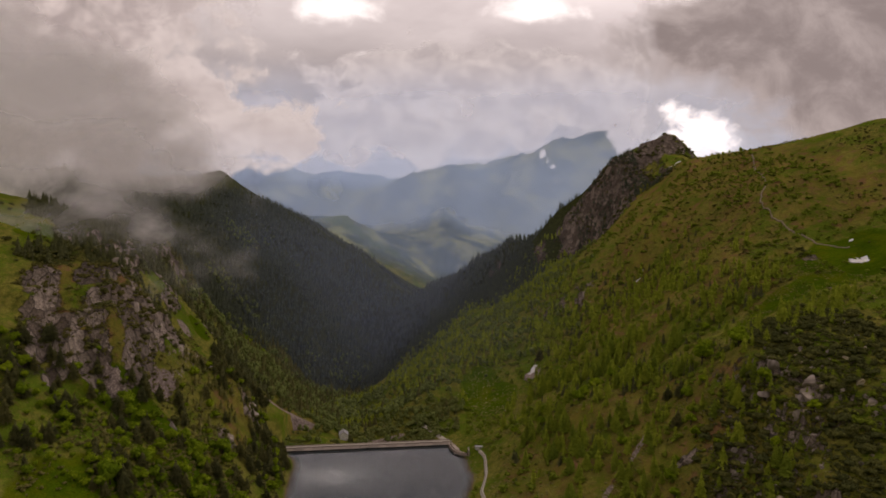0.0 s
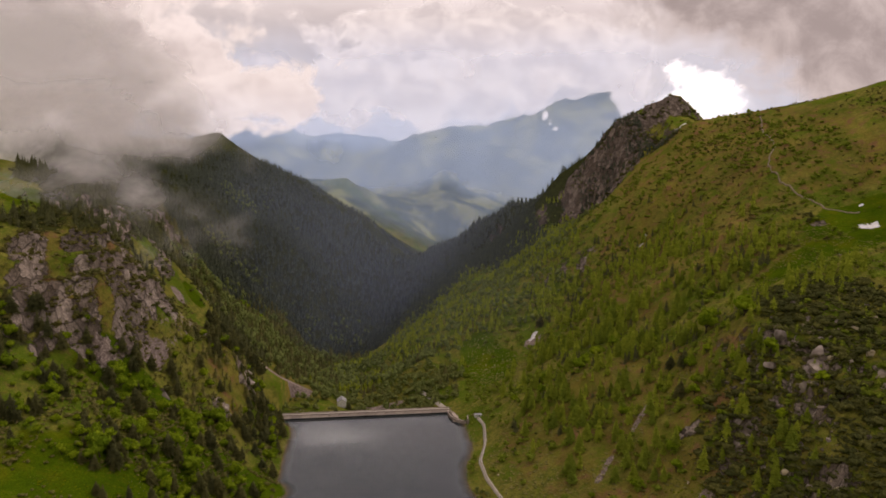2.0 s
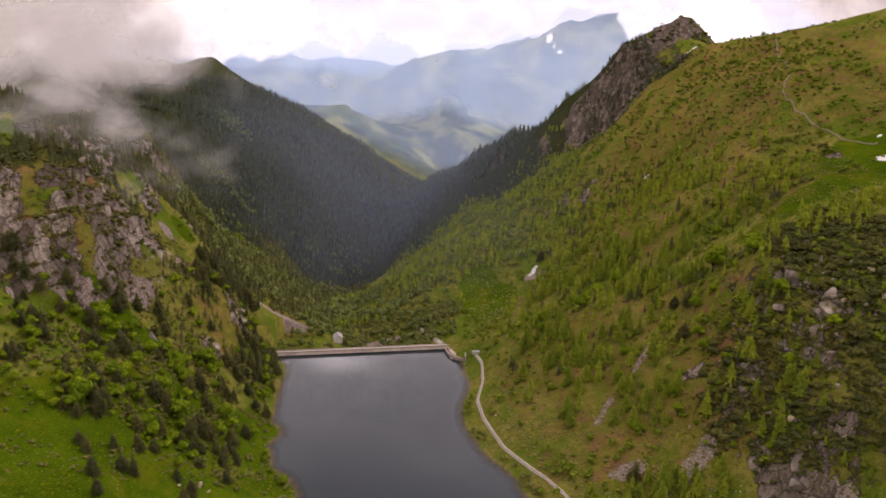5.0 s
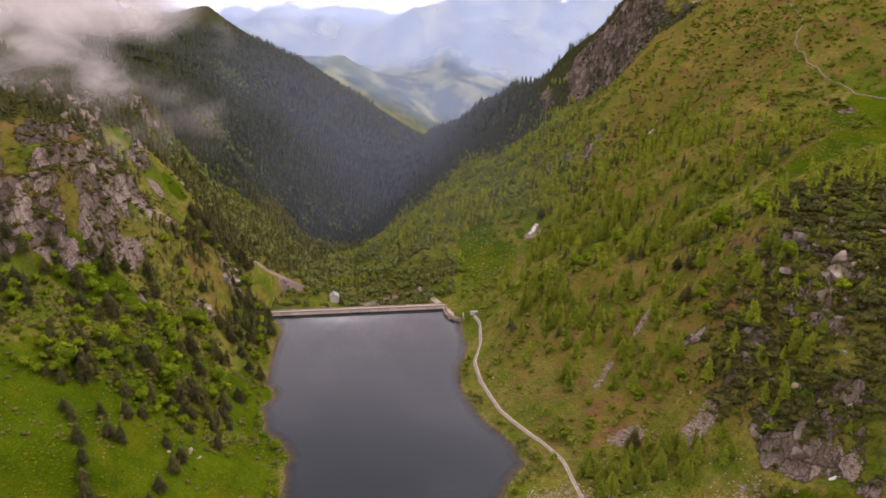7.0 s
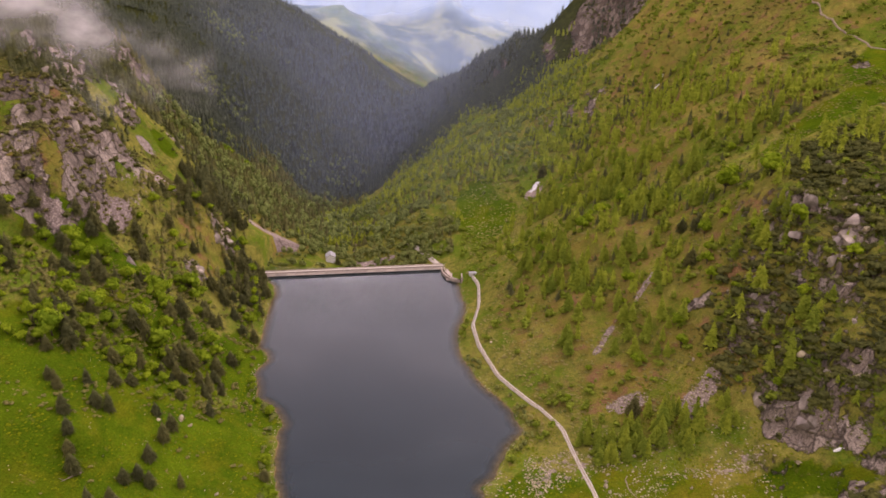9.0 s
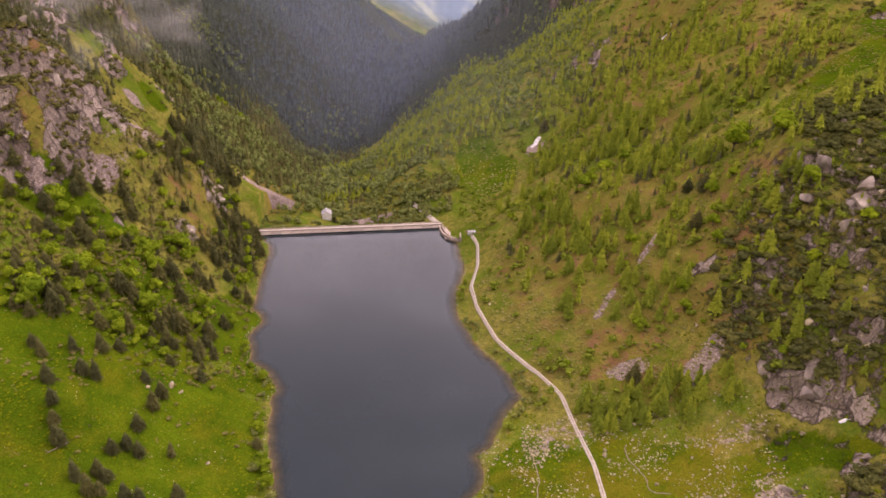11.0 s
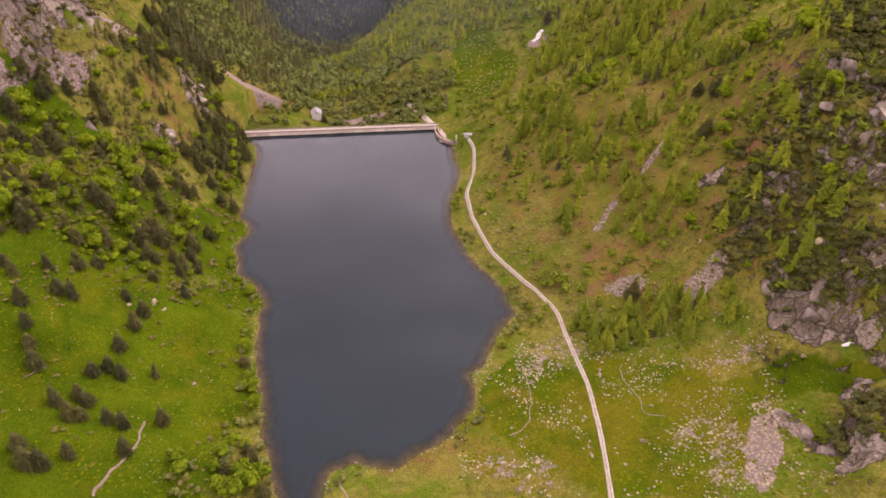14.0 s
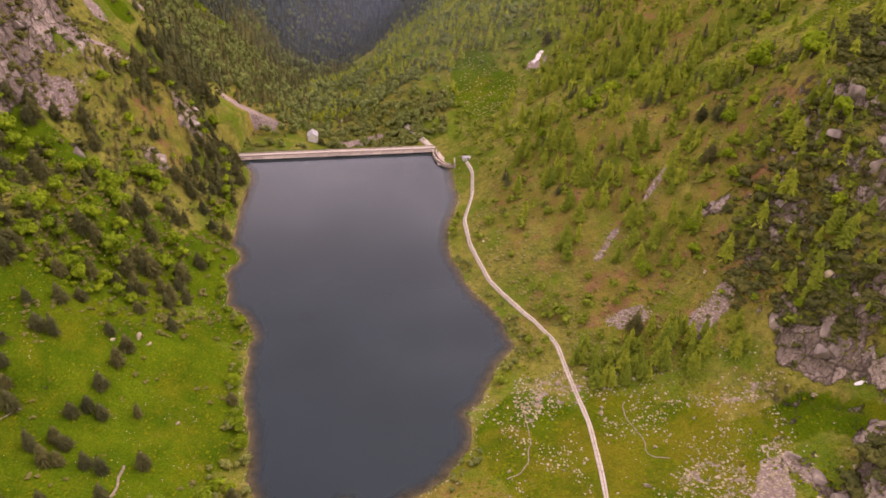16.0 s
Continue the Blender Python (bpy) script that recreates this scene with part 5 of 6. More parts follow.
places = scatter(1500, -420, -140, 370, 740, lambda x, y: np.maximum(blobs(x, y, WOODED_SPUR, 84, 0.7), 0.25 * blobs(x, y, FLANK_SCRUB, 84, 0.7)) * clumped(x, y, 18, 95, -0.35, 0.3) * bare(x, y) * dry(x, y), 2.8, 20)
many("spur_scrub", "dark pine and alder scrub over the rocky spur", "scrub", BUSHES, places, sizes(len(places), 0.6, 2.0), PINE, (0.6, 1.1))
places = scatter(110, -215, -140, 370, 540, lambda x, y: blobs(x, y, FLANK_SCRUB, 86, 0.7) * bare(x, y) * dry(x, y), 4.0, 30)
many("bare_larches", "brownish late larches on the flank above the shore", "larches", LOW_LARCH, places, sizes(len(places), 0.4, 0.95), DRY_TUSSOCK)
places = scatter(420, -300, -200, 315, 560, lambda x, y: blobs(x, y, WEST_FACE, 5, 0.9) * clumped(x, y, 10, 97, -0.3, 0.3), 2.4, 60)
many("cliff_scrub", "olive shrubs rooted in the cracks and ledges of the cliff", "scrub", BUSHES, places, sizes(len(places), 0.5, 1.5), HEATHER, (0.7, 1.2))
TUFTS = [lump(0.7, 0.45) for i in range(5)]
places = scatter(4000, 15, 200, 155, 300, lambda x, y: dry(x, y) * ~on_path(x, y) * clumped(x, y, 12, 101, -0.5, 0.3), 1.1, 4)
many("meadow_tussocks", "uneven grass tussocks of the lakeside meadow", "grass", TUFTS, places, sizes(len(places), 0.25, 0.9), TUSSOCK, (0.5, 1.0), 0.05)
places = scatter(4000, -200, -50, 155, 340, lambda x, y: dry(x, y) * clumped(x, y, 14, 103, -0.4, 0.35), 1.1, 4)
many("pasture_tussocks", "uneven grass tussocks of the pasture", "grass", TUFTS, places, sizes(len(places), 0.25, 0.9), TUSSOCK, (0.5, 1.0), 0.05)
places = scatter(12000, 20, 330, 270, 720, lambda x, y: dry(x, y) * ~on_path(x, y) * clumped(x, y, 16, 105, -0.4, 0.3), 1.4, 4)
many("heath_tussocks", "dry and green tussocks covering the heath slope", "grass", TUFTS, places, sizes(len(places), 0.4, 1.4), DRY_TUSSOCK, (0.5, 1.0), 0.05)

# ---- clouds ----
def cloud_bank(name, label, depths, x0, x1, z0, z1, masses, mat, step=14.0, bulge=40.0, floor=0.0):
    """Sheets of vapour, one behind another; masses: centre x, z, half width, half height, weight."""
    verts, faces, mass, n = [], [], [], 0
    for i, (y, shift) in enumerate(depths):
        xs, zs = np.arange(x0, x1 + step, step), np.arange(z0, z1 + step, step)
        a, b = (q.ravel() for q in np.meshgrid(xs, zs))
        m = np.full_like(a, floor)
        for cx, cz, w, h, k in masses:
            m = np.maximum(m, k * np.clip(1.25 - np.hypot((a - cx - shift) / w, (b - cz) / h), floor, 1))
        edge = np.minimum.reduce([(a - x0) / 60, (x1 - a) / 60, (b - z0) / 60, (z1 - b) / 60])
        m = np.where(m > 0, m * np.clip(edge, 0, 1), m)
        verts.append(np.stack([a, y + bulge * fractal(a, b, 160.0, 3, 70 + i), b], axis=1))
        faces.append(grid_faces(len(xs), len(zs)) + n)
        mass.append(m)
        n += len(a)
    me = mesh_of(name, np.concatenate(verts), np.concatenate(faces), mat, True)
    set_attr(me, "mass", np.concatenate(mass))
    tagged(new(name, me), label, "cloud", kind="stuff")


# FAR_HAZE emits: brightness of the distant haze added as glow
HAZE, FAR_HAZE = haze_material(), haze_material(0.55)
FAR_CLOUD = cloud_material("far_cumulus", 0.0042, 0.50, (1.0, 0.950, 0.920, 1), (0.76, 0.715, 0.71, 1), 0.94, 0.12)
GREY_CLOUD = cloud_material("grey_stratus", 0.0020, 0.42, (0.72, 0.65, 0.62, 1), (0.44, 0.385, 0.37, 1), 0.92, 0.25)
BANK_CLOUD = cloud_material("towering_bank", 0.0052, 0.46, (1.0, 0.91, 0.86, 1), (0.60, 0.53, 0.51, 1), 1.05, 0.14, sunward=(-1350, -650))
MIST = cloud_material("slope_mist", 0.012, 0.50, (0.98, 0.94, 0.92, 1), (0.95, 0.91, 0.89, 1), 0, 0.55, 0.75)
cloud_bank("far_cumulus", "white cumulus clouds resting on the far range", [(3750, 0)], -1700, 1500, 350, 1500,
           [(-1050, 650, 400, 200, 1.6), (-560, 665, 330, 215, 1.6), (-150, 690, 330, 220, 1.6), (190, 715, 290, 215, 1.6), (420, 735, 220, 180, 1.6), (720, 860, 330, 190, 1.6), (1010, 800, 150, 300, 1.5), (100, 960, 1000, 220, 1.2), (548, 530, 30, 40, 0.8), (572, 500, 26, 34, 0.75), (598, 468, 34, 16, 0.7)], FAR_CLOUD, 16)
# glowing sheets added for the bright gaps in the deck
SUNLIT = cloud_material("sunlit_cloud", 0.0045, 0.45, (1.0, 0.98, 0.95, 1), (0.95, 0.92, 0.88, 1), 2.4, 0.6)
SUN_GAP = cloud_material("sun_gap_cloud", 0.014, 0.40, (1.0, 0.98, 0.95, 1), (0.95, 0.92, 0.88, 1), 2.6, 0.6)
cloud_bank("sunlit_cloud", "dazzling white sunlit gaps in the cloud deck", [(4150, 0)], -1300, 2300, 420, 1800, [(1570, 630, 270, 140, 1.5), (-640, 1430, 240, 80, 1.0), (560, 1440, 260, 75, 1.0), (-500, 1120, 60, 60, 0.8)], SUNLIT, 20, 40.0, -1.0)
cloud_bank("sunlit_gap", "blinding white sunlit gap under the stratus", [(2560, 0)], 700, 1260, 380, 760, [(975, 535, 95, 66, 0.95), (890, 585, 60, 40, 0.8), (1040, 500, 60, 46, 0.8), (850, 610, 40, 30, 0.8)], SUN_GAP, 14, 10, -1.0)
cloud_bank("grey_stratus", "heavy grey stratus cloud over the ridge", [(2700, 0)], 450, 2900, 330, 1700, [(1500, 900, 640, 340, 1.25), (1000, 930, 360, 220, 1.2), (2300, 820, 900, 560, 1.3), (1650, 640, 420, 130, 1.0)], GREY_CLOUD, 18)
cloud_bank("cloud_bank", "billowing beige cloud bank with bright rim over the hill", [(2450, 0)], -2700, -60, 240, 1600,
           [(-1500, 600, 560, 300, 1.3), (-1050, 600, 420, 230, 1.3), (-760, 500, 330, 130, 1.2), (-540, 470, 150, 95, 1.1), (-820, 585, 170, 85, 1.15), (-1900, 760, 700, 500, 1.3), (-1200, 980, 560, 300, 1.2), (-800, 380, 300, 60, 0.9)], BANK_CLOUD, 14)
cloud_bank("slope_mist", "thick grey cloud lying on the hill above the cliff", [(600, 0)], -760, -190, 120, 460,
           [(-560, 335, 220, 135, 1.5), (-430, 305, 160, 100, 1.5), (-335, 280, 90, 70, 1.5), (-278, 264, 56, 42, 1.4), (-400, 225, 80, 26, 0.75), (-480, 225, 90, 40, 0.9)], MIST, 7, 12)
cloud_bank("mist_wisp", "torn thin mist drifting over the cliff slope", [(440, 0)], -420, -150, 140, 330,
           [(-330, 268, 90, 34, 0.95), (-262, 246, 60, 22, 0.85), (-205, 234, 46, 14, 0.72), (-290, 212, 46, 12, 0.62), (-236, 190, 20, 26, 0.6), (-330, 205, 50, 18, 0.7)], MIST, 5, 8)


def haze_sheet(y, x0, x1, z0, z1, thick, step=30.0, mat=HAZE):
    """A veil of haze across the valley that thins out towards the ground and its rim."""
    xs, zs = np.arange(x0, x1 + step, step), np.arange(z0, z1 + step, step)
    a, b = (q.ravel() for q in np.meshgrid(xs, zs))
    m = np.clip((b - height(a, np.full_like(a, y))) / 60, 0, 1) * np.clip((z1 - b) / 160, 0, 1) * np.clip(np.minimum(a - x0, x1 - a) / 150, 0, 1)
    me = mesh_of("valley_haze", np.stack([a, np.full_like(a, y), b], axis=1), grid_faces(len(xs), len(zs)), mat, True)
    set_attr(me, "mass", thick * m)
    tagged(new("valley_haze", me), "thin bluish haze filling the lower valley", "haze", kind="stuff")


haze_sheet(610, -160, 200, -40, 210, 0.05)
haze_sheet(900, -330, 260, -160, 250, 0.05)
haze_sheet(1200, -460, 300, -200, 290, 0.06)
haze_sheet(1500, -620, 330, -220, 310, 0.08)
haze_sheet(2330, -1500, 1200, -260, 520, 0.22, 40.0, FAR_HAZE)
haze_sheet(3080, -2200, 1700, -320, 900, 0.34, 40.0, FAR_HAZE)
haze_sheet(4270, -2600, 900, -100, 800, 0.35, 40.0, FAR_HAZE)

# ---- paths ----
def drape(points, width, lift, every=2.0, stray=0.0):
    """A thin strip of made ground along a line, laid on the slope, with edges that go into it."""
    p = np.array(points, dtype=float)
    seg = np.hypot(*np.diff(p, axis=0).T)
    s = np.concatenate([[0], np.cumsum(seg)])
    q = np.arange(0, s[-1], every)
    k = np.exp(-0.5 * (np.arange(-4, 5) / 2.0) ** 2)
    k /= k.sum()
    x, y = (np.convolve(np.pad(np.interp(q, s, p[:, i]), 4, mode="edge"), k, "valid") for i in (0, 1))
    x, y = x + stray * fractal(q, q * 0, 9.0, 3, 21), y + stray * fractal(q, q * 0, 9.0, 3, 33)
    tx, ty = np.gradient(x), np.gradient(y)
    n = np.hypot(tx, ty)
    nx, ny = -ty / n, tx / n
    rows = []
    wob = 1 + 0.16 * fractal(q, q * 0, 7.0, 3, 5)
    for off, up in ((-0.62, -0.7), (-0.5, 0.0), (-0.17, 0.05), (0.0, 0.09), (0.17, 0.05), (0.5, 0.0), (0.62, -0.7)):
        a, b = x + nx * off * width * wob, y + ny * off * width * wob
        z = np.maximum.reduce([height(a, b), height(a + 1.2, b) - 0.1, height(a - 1.2, b) - 0.1, height(a, b + 1.2) - 0.1, height(a, b - 1.2) - 0.1])
        rows.append(np.stack([a, b, z + lift + up], axis=1))
    v = np.stack(rows, axis=1).reshape(-1, 3)
    return v, grid_faces(len(rows), len(q))


def lane(name, label, points, width, lift=0.25, mat=GRAVEL, stray=0.0):
    tagged(new(name, mesh_of(name, *drape(points, width, lift, 2.0 if width > 1.6 else 1.0, stray), mat, True)), label, "path", kind="structure")


lane("gravel_track", "pale gravel track winding along the lake shore", PATHWAY, 1.9)
lane("track_crown", "worn grassy strip between the wheel ruts of the track", PATHWAY, 0.3, 0.36, EARTH, 0.1)
lane("footpath", "narrow stony footpath across the meadow", [(45, 243), (47, 233), (47, 222), (45, 206), (42, 202), (35, 198)], 0.45, 0.12, EARTH, 1.6)
lane("footpath", "narrow stony footpath across the meadow", [(90, 242), (89, 233), (93, 220), (93, 210), (102, 207)], 0.45, 0.12, EARTH, 1.6)
lane("footpath", "trodden earth footpath up the meadow", [(-110, 152), (-108, 163), (-105, 175), (-106, 190)], 0.8, 0.14, EARTH, 1.8)
lane("footpath", "stony footpath above the shore", [(-31, 177), (-28, 172), (-24, 165)], 0.8, 0.14, EARTH, 1.8)
lane("mountain_track", "pale hiking track climbing the high pasture", [(405, 830), (398, 811), (379, 761), (362, 690), (335, 650), (334, 618), (336, 580), (345, 545), (366, 530)], 1.2, 0.25, EARTH, 2.2)
lane("access_road", "concrete access ramp behind the dam", [(-32, 582), (-23, 569), (-13, 554), (-4, 534), (3, 524)], 4.0, 0.6)
lane("torrent_bed", "pale stony stream bed below the dam", [(-88, 640), (-85, 595), (-80, 570), (-74, 545)], 1.4, 0.12, EARTH, 1.5)


# ---- dam ----
DAM_A, DAM_B = Vector((-153.0, 496.5, 0)), Vector((1.0, 519.5, 0))


def solid(profile, length, start=0.0):
    """A prism: profile of (across, up) swept along +x."""
    n = len(profile)
    v = [(start, a, b) for a, b in profile] + [(start + length, a, b) for a, b in profile]
    bm = bmesh.new()
    vs = [bm.verts.new(c) for c in v]
    for i in range(n):
        bm.faces.new((vs[i], vs[(i + 1) % n], vs[n + (i + 1) % n], vs[n + i]))
    bm.faces.new(vs[:n][::-1])
    bm.faces.new(vs[n:])
    bmesh.ops.recalc_face_normals(bm, faces=bm.faces)
    return bm


def bm_mesh(name, bm, mat, bevel=0.0):
    if bevel:
        bmesh.ops.bevel(bm, geom=bm.edges[:], offset=bevel, segments=1, affect="EDGES")
    me = bpy.data.meshes.new(name)
    bm.to_mesh(me)
    bm.free()
    me.materials.append(mat)
    return me


def box(sx, sy, sz, at=(0, 0, 0)):
    bm = bmesh.new()
    bmesh.ops.create_cube(bm, size=1.0)
    for q in bm.verts:
        q.co = Vector((q.co.x * sx + at[0], q.co.y * sy + at[1], q.co.z * sz + at[2]))
    return bm


def dam():
    top = new("dam")
    along = (DAM_B - DAM_A).length
    top.matrix_basis = Matrix.Translation(DAM_A) @ Matrix.Rotation(math.atan2(DAM_B.y - DAM_A.y, DAM_B.x - DAM_A.x), 4, "Z")
    tagged(top, "long low concrete gravity dam with a pale crest walkway", "dam")
    part("wall", bm_mesh("wall", solid([(-1.8, -9.5), (-1.0, 1.95), (4.6, 1.95), (13, -16), (-1.8, -16)], along), WET_CONCRETE), top, "dark wet concrete dam body")
    part("crest", bm_mesh("crest", solid([(-0.8, 1.95), (-0.8, 2.35), (5.2, 2.35), (5.2, 1.95)], along), GRAVEL, 0.03), top, "pale worn crest walkway")
    panel = bm_mesh("facing_panel", solid([(-2.6, 0.55), (-1.2, 2.25), (-0.8, 2.25), (-0.8, 0.55)], along / 19 - 0.12), CONCRETE, 0.04)
    rail = bm_mesh("parapet", box(along / 19 - 0.08, 0.35, 0.85, (along / 38, -0.55, 2.75)), CONCRETE, 0.04)
    back = bm_mesh("back_parapet", box(along / 19 - 0.08, 0.30, 0.75, (along / 38, 4.9, 2.7)), CONCRETE, 0.04)
    for i in range(19):
        for name, me in (("facing_panel", panel), ("parapet", rail), ("back_parapet", back)):
            ob = part(name, me, top)
            ob.location = (i * along / 19, 0, 0)
    part("outlet_hood", bm_mesh("outlet_hood", box(1.6, 1.2, 1.0, (80, -2.6, 0.5)), DARK, 0.05), top, "small dark intake hood at the waterline")
    part("abutment", bm_mesh("abutment", box(15, 7.5, 6.0, (3.0, 1.9, -0.75)), CONCRETE, 0.08), top, "broad concrete abutment block")


dam()


def spillway():
    """Curved overflow wall from the dam's end to the bank, with its pier."""
    top = new("spillway")
    top.location = (0, 512, 0)
    tagged(top, "curved concrete spillway wall with a dark overflow gap", "spillway")
    for name, grow, tall, mat in (("outer_wall", 0.0, 2.6, CONCRETE), ("inner_wall", 4.2, 2.0, CONCRETE)):
        bm = bmesh.new()
        rows = []
        for i in range(17):
            a = math.pi * (1.0 + 0.5 * i / 16)
            cx, cy = 15.0 + grow * 0.6, 6.0 + grow * 0.4
            p = Vector((cx + 15.5 * math.cos(a), cy + 29.0 * math.sin(a)))
            d = Vector((-15.5 * math.sin(a), 29.0 * math.cos(a))).normalized()
            n = Vector((-d.y, d.x)) * 0.45
            rows.append([bm.verts.new((p.x + s * n.x, p.y + s * n.y, h)) for s, h in ((-1, -6), (-1, tall), (1, tall), (1, -6))])
        for r, q in zip(rows, rows[1:]):
            for i in range(4):
                bm.faces.new((r[i], r[(i + 1) % 4], q[(i + 1) % 4], q[i]))
        bm.faces.new(rows[0][::-1])
        bm.faces.new(rows[-1])
        bmesh.ops.recalc_face_normals(bm, faces=bm.faces)
        part(name, bm_mesh(name, bm, mat), top)
    part("channel_floor", bm_mesh("channel_floor", box(5, 26, 0.5, (6.0, -6, 0.4)), CONCRETE, 0.05), top)
    part("pier", bm_mesh("pier", box(1.0, 9.0, 7.5, (16.2, -22.0, 2.2)), CONCRETE, 0.06), top, "tall pale concrete pier wall")
    part("gate", bm_mesh("gate", box(2.8, 0.5, 3.2, (14.0, -22.5, 1.2)), DARK, 0.03), top, "dark steel sluice gate")


spillway()


def house(name, label, x, y, turn, w, d, h, rise, wall_mat, roof_mat, windows):
    top = new(name)
    top.matrix_basis = Matrix.Translation((x, y, ground_z(x, y) - 0.4)) @ Matrix.Rotation(radians(turn), 4, "Z")
    tagged(top, label, "house" if windows else "hut")
    bm = solid([(-d / 2, 0), (d / 2, 0), (d / 2, h), (0, h + rise), (-d / 2, h)], w, -w / 2)
    part("wall", bm_mesh("wall", bm, wall_mat), top)
    t = math.hypot(d / 2 + 0.5, rise * (1 + 1 / d))
    for s in (-1, 1):
        bm = box(w + 0.9, t, 0.18)
        ob = part("roof_slope", bm_mesh("roof_slope", bm, roof_mat, 0.03), top)
        ob.matrix_local = Matrix.Translation((0, s * (d / 4 + 0.2), h + rise / 2 + 0.08)) @ Matrix.Rotation(-s * math.atan2(rise, d / 2), 4, "X")
    part("door", bm_mesh("door", box(1.0, 0.12, 2.0, (w * 0.2, -d / 2 - 0.03, 1.4)), WOODWORK, 0.02), top)
    for i in range(windows):
        frame_ob = part("window", bm_mesh("window", box(1.1, 0.1, 1.2, (-w * 0.34 + i * w * 0.22, -d / 2 - 0.03, h * 0.62)), DARK, 0.02), top, "small dark window")
        part("sill", bm_mesh("sill", box(1.3, 0.25, 0.1, (-w * 0.34 + i * w * 0.22, -d / 2 - 0.1, h * 0.62 - 0.66)), CONCRETE, 0.02), frame_ob)
    if windows:
        part("chimney", bm_mesh("chimney", box(0.7, 0.7, 1.5, (w * 0.25, 0.6, h + rise + 0.2)), PLASTER, 0.03), top)


house("guard_house", "small white plastered house with a grey roof below the dam", -101, 554, 100, 10, 8, 5.5, 2.6, PLASTER, ROOF, 3)
house("stone_hut", "tiny pale flat stone hut beside the gravel track", 25, 494.5, 8, 5.5, 3.6, 2.6, 0.5, PLASTER, ROOF, 0)


# ---- snow ----
def snow_patch(x, y, a, b, turn, seed):
    """A thin melting lens of snow with a ragged rim, lying on the slope."""
    rings, around = 6, 28
    v = []
    c, s = math.cos(radians(turn)), math.sin(radians(turn))
    for i in range(rings):
        r = i / (rings - 1)
        for j in range(around):
            t = 2 * math.pi * j / around
            rag = 1 + 0.45 * float(fractal(np.array([math.cos(t) * 2.0 + seed * 9]), np.array([math.sin(t) * 2.0]), 1.0, 3, seed)[0])
            u, w = a * r * rag * math.cos(t), b * r * rag * math.sin(t)
            px, py = x + u * c - w * s, y + u * s + w * c
            v.append((px, py, ground_z(px, py) + 0.25 * (1 - r ** 2) - 0.1 * (r > 0.99)))
    f = [(i * around + j, i * around + (j + 1) % around, (i + 1) * around + (j + 1) % around, (i + 1) * around + j) for i in range(rings - 1) for j in range(around)]
    tagged(new("snow_patch", mesh_of("snow_patch", v, f, SNOW, True)), "dirty white remnant of old snow melting in a hollow", "snow patch", "snow patches on the slopes")


for row in ((90, 636, 8.5, 3.4, 55, 1), (226, 724, 9, 3.0, 35, 2), (368, 1033, 20, 2.6, 42, 3), (354, 499, 9, 11, 0, 4), (372, 543, 3.0, 1.6, 0, 6), (176.5, 224, 2.2, 0.8, 0, 5), (859, 4290, 20, 8, 60, 7), (901, 4330, 22, 7, 40, 8), (816, 4270, 16, 7, 75, 9), (530, 4200, 14, 8, 30, 10), (934, 4330, 14, 6, 15, 11), (616, 4220, 12, 6, 40, 12)):
    snow_patch(*row)


# ---- stones ----
def rock_mesh(ragged, base=None, squash=0.75, cuts=9):
    """An angular boulder: a ball cut by random planes."""
    v, f = base or BALL_1
    v = v.copy()
    for i in range(cuts):
        d = rng.normal(size=3)
        d /= np.linalg.norm(d)
        lim = 0.42 + 0.33 * rng.random()
        over = np.maximum(v @ d - lim, 0)
        v -= over[:, None] * d
    v *= 1 + ragged * (rng.random((len(v), 1)) - 0.5)
    return v * np.array([1.0, 0.75 + 0.4 * rng.random(), squash]), f


BOULDERS = [mesh_of("boulder", *rock_mesh(0.10), BOULDER) for i in range(6)]
CRAG_ROCKS = [mesh_of("crag", *rock_mesh(0.05, BALL_2, 0.9), CRAG) for i in range(6)]


def stone(name, meshes, label, category, group, x, y, size, sink=0.35, lean=0.0, turn=None):
    ob = new(name, meshes[int(rng.integers(len(meshes)))])
    s = size * (0.75 + 0.5 * rng.random(3))
    ob.matrix_basis = Matrix.LocRotScale((x, y, ground_z(x, y) + s[2] * (0.5 - sink) * 0.6), Euler((rng.normal() * 0.3 + lean, rng.normal() * 0.3, rng.random() * 6.28 if turn is None else turn)), s)
    tagged(ob, label, category, group)


for x, y in scatter(150, 35, 170, 155, 262, lambda x, y: clumped(x, y, 16, 55, -0.1, 0.4) * dry(x, y) * ~on_path(x, y), 2.5, 30):
    stone("boulder", BOULDERS, "pale lichen-covered boulder lying in the meadow grass", "boulder", "boulders in the meadow", x, y, 0.35 + 1.0 * rng.random() ** 3)
for x, y, s in ((79, 234, 1.9), (80, 238, 1.5), (-98, 217, 1.3), (-134, 250, 1.6), (-127, 258, 2.2), (41, 177, 1.6), (89, 194, 1.9), (33, 370, 1.4), (-122, 256, 1.4), (136, 296, 1.8), (131, 273, 1.4)):
    stone("boulder", BOULDERS, "large pale boulder half sunk in the turf", "boulder", "large boulders", x, y, s)
for x, y in scatter(46, 150, 270, 225, 380, lambda x, y: blobs(x, y, PINES, 7, 0.5) * clumped(x, y, 22, 57, -0.2, 0.4), 5.0, 60):
    stone("boulder", BOULDERS, "pale weathered boulder among the dark pine scrub", "boulder", "boulders among the pines", x, y, 1.0 + 2.4 * rng.random() ** 2, 0.1)
for x, y in scatter(36, -285, -160, 320, 500, lambda x, y: blobs(x, y, WEST_CLIFFS, 5, 0.4), 6.0, 60):
    stone("rock_outcrop", CRAG_ROCKS, "weathered grey-brown rock outcrop jutting from the cliff", "rock outcrop", "outcrops of the cliff", x, y, 2.5 + 4.0 * rng.random() ** 1.8, 1.45)
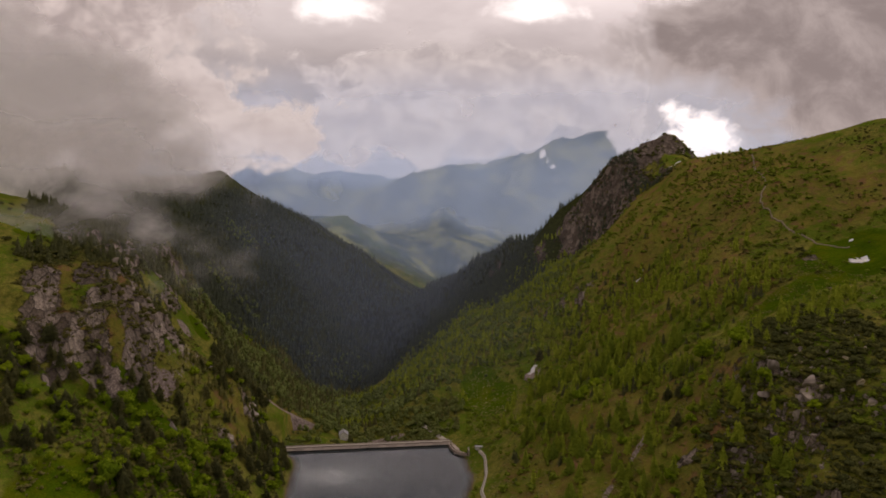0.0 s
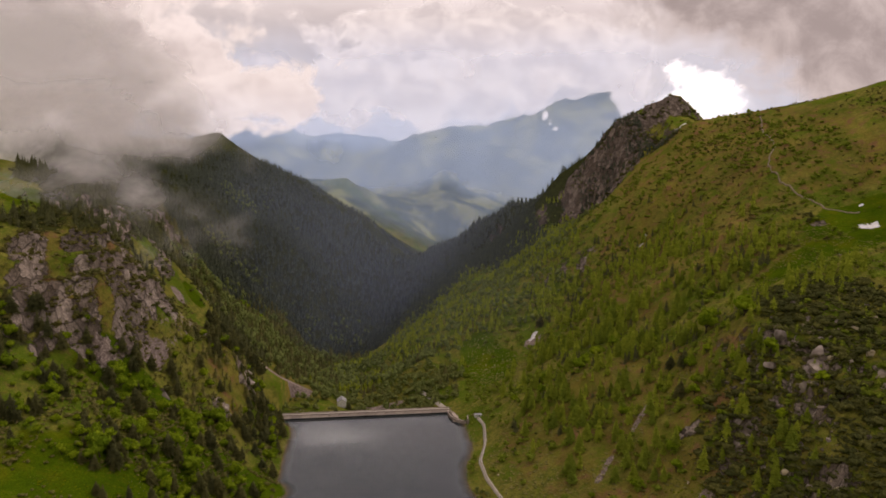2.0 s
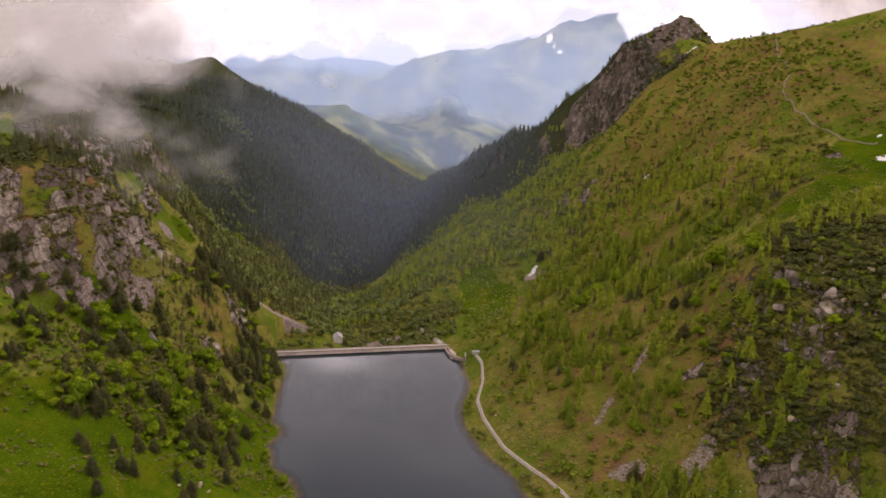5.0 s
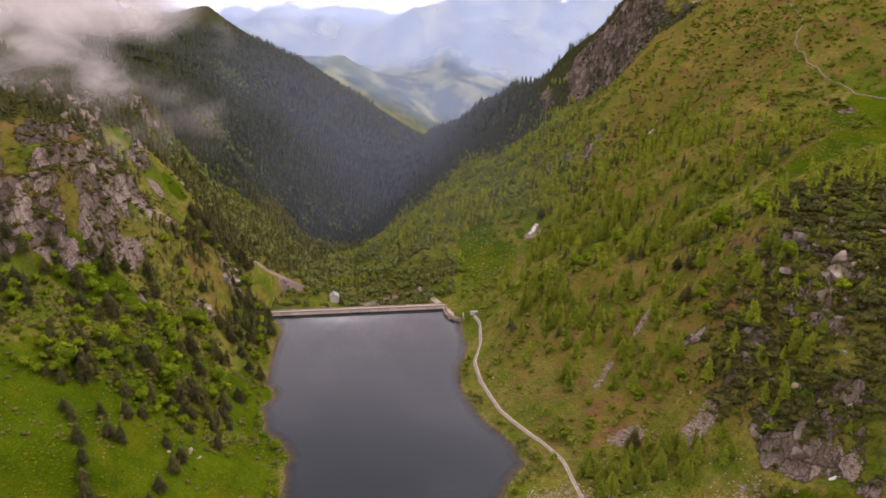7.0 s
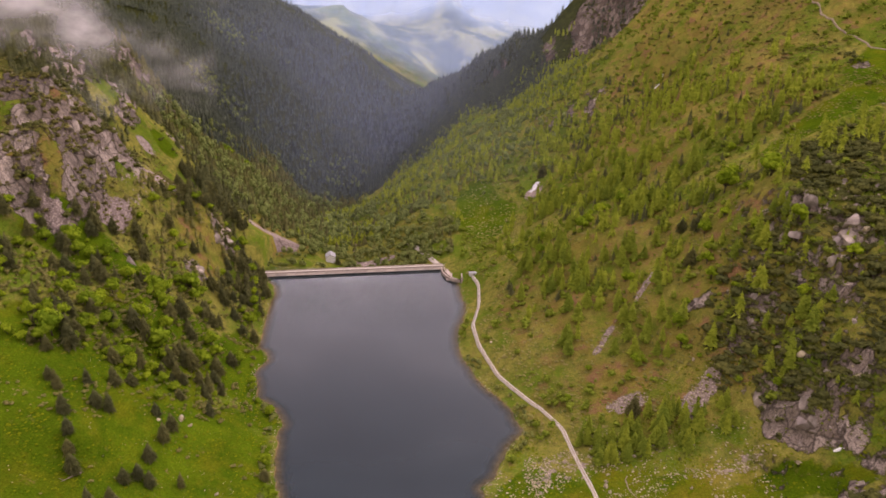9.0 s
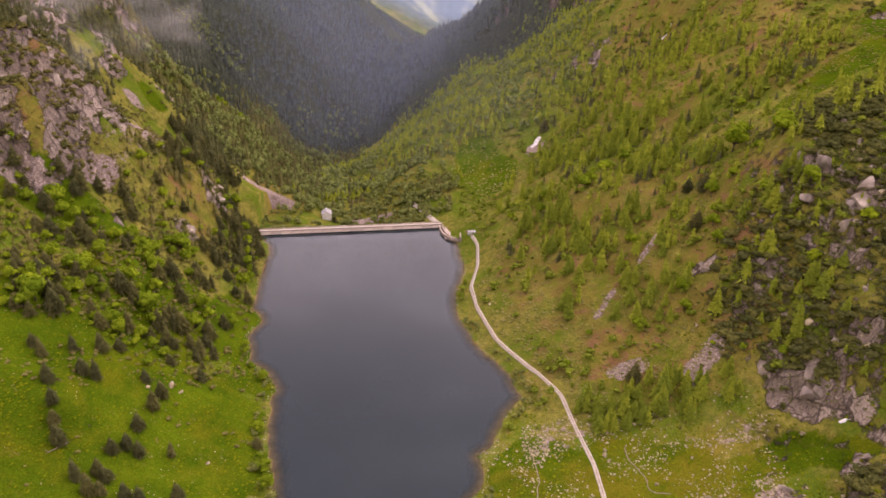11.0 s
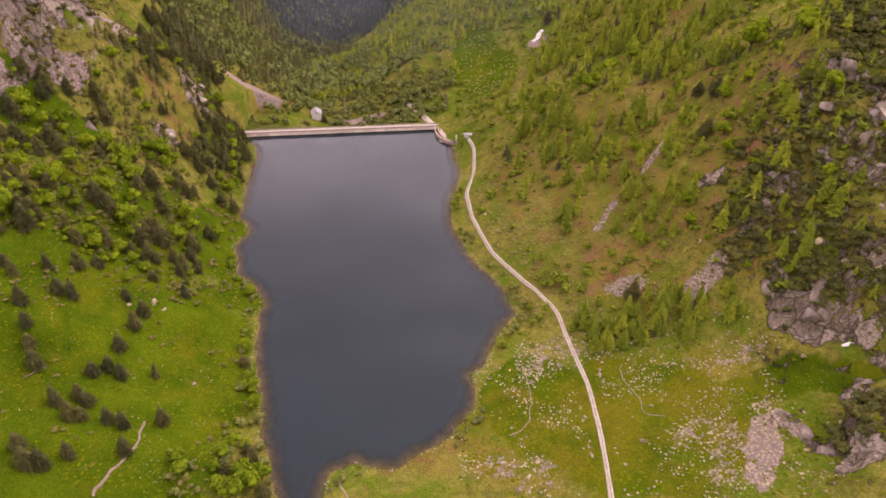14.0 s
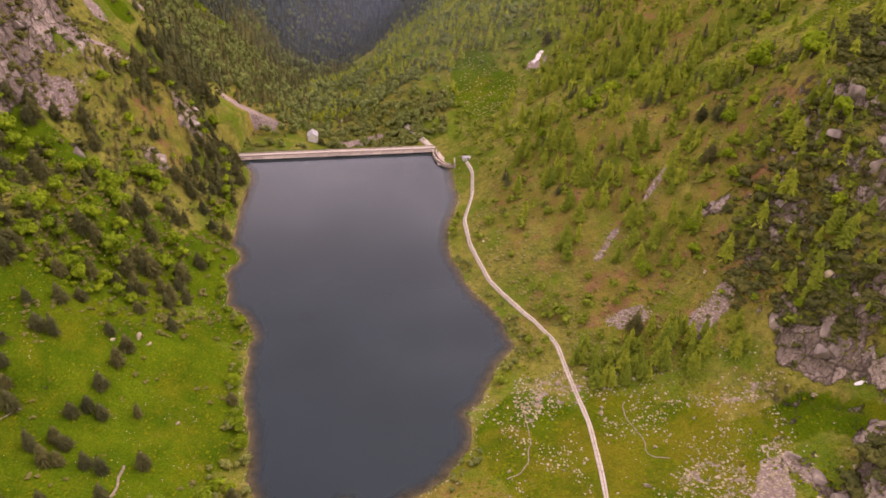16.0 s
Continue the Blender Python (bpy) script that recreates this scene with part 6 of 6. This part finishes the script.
for x, y in scatter(90, 130, 260, 150, 370, lambda x, y: np.maximum(blobs(x, y, [r for r in EAST_CLIFFS if r[1] < 400], 5, 0.5), 0.25 * blobs(x, y, PINES, 7, 0.5)), 5.0, 60):
    stone("rock_outcrop", CRAG_ROCKS, "grey granite outcrop with cracks on the rocky slope", "rock outcrop", "outcrops of the rocky slope", x, y, 1.8 + 3.2 * rng.random() ** 2, 0.95)
SLAB_ROCKS = [mesh_of("slab", *rock_mesh(0.03, BALL_2, 0.8, 26), SLAB) for i in range(4)]
for x, y, size in ((160, 262, 6), (163, 254, 7), (162, 246, 7), (169, 240, 7), (177, 234, 6), (186, 227, 5), (160, 288, 4), (172, 182, 6), (160, 176, 7), (207, 304, 6), (200, 330, 5), (322, 530, 7), (318, 522, 5), (304, 500, 4)):
    stone("rock_slab", SLAB_ROCKS, "smooth mauve-grey granite slab at the foot of the slope", "rock slab", "slabs of the rocky slope", x, y, size, 1.9)
PEBBLES = [rock_mesh(0.2, BALL_0) for i in range(5)]
places = scatter(2700, 40, 165, 160, 350, lambda x, y: np.maximum(0.8 * blobs(x, y, [r for r in SCREES if r[0] > 0], 21, 0.7), 0.5 * blobs(x, y, [r for r in STONY if r[0] > 0], 23, 1.2)) * clumped(x, y, 9, 58, -0.5, 0.4), 0.9, 60)
many("scree_stones", "loose pale scree stones on the slope", "scree", PEBBLES, places, sizes(len(places), 0.12, 0.95, 2.6), BOULDER, (0.6, 1.0), -0.05)
places = scatter(2600, 15, 150, 160, 260, lambda x, y: clumped(x, y, 14, 59, -0.15, 0.45) * (shore_distance(x, y) > 0.3) * ~on_path(x, y), 0.9, 40)
many("meadow_stones", "small pale stones strewn through the meadow", "stones", PEBBLES, places, sizes(len(places), 0.12, 0.85, 3.0), BOULDER, (0.6, 1.0), -0.05)
places = scatter(360, -170, -60, 160, 330, lambda x, y: clumped(x, y, 14, 60, 0.12, 0.5) * (shore_distance(x, y) > 0.3), 0.9, 40)
many("pasture_stones", "small pale stones strewn over the lush pasture", "stones", PEBBLES, places, sizes(len(places), 0.12, 0.42), BOULDER, (0.5, 0.9), 0.0)
places = scatter(900, -150, 60, 150, 500, lambda x, y: (np.abs(shore_distance(x, y) - 0.3) < 1.0) * 1.0, 0.8, 400)
many("shore_stones", "bleached stones along the waterline", "stones", PEBBLES, places, sizes(len(places), 0.15, 0.6), BOULDER, (0.6, 1.0), 0.0)
places = scatter(220, 10, 90, 540, 690, lambda x, y: blobs(x, y, [(40, 620, 26, 50, 10)], 3), 1.2, 20)
many("slope_stones", "pale boulders scattered over the green slope", "stones", PEBBLES, places, sizes(len(places), 0.2, 1.0, 2.0), BOULDER, (0.6, 1.0), -0.05)

# ---- fallen trunk ----
log = new("fallen_trunk")
log.matrix_basis = look((-149, 191, ground_z(-149, 191) + 0.3), (-145, 199, ground_z(-145, 199) + 0.3)) @ pose(0, 0, -9.5)
tagged(log, "bleached bare fallen tree trunk on the pasture", "fallen trunk")
part("stem", mesh_of("stem", *stem(0.4, 9.5, 8, 0.4, 0.0), WOODWORK), log)
for i in range(3):
    v, f = stem(0.12, 2.4, 5, 0.2, 0.0)
    part("branch", mesh_of("branch", v @ np.array(Euler((0.9, 0, 2.1 * i)).to_matrix()).T + np.array([0.1, 0, 5.0 + 1.3 * i]), f, WOODWORK), log)
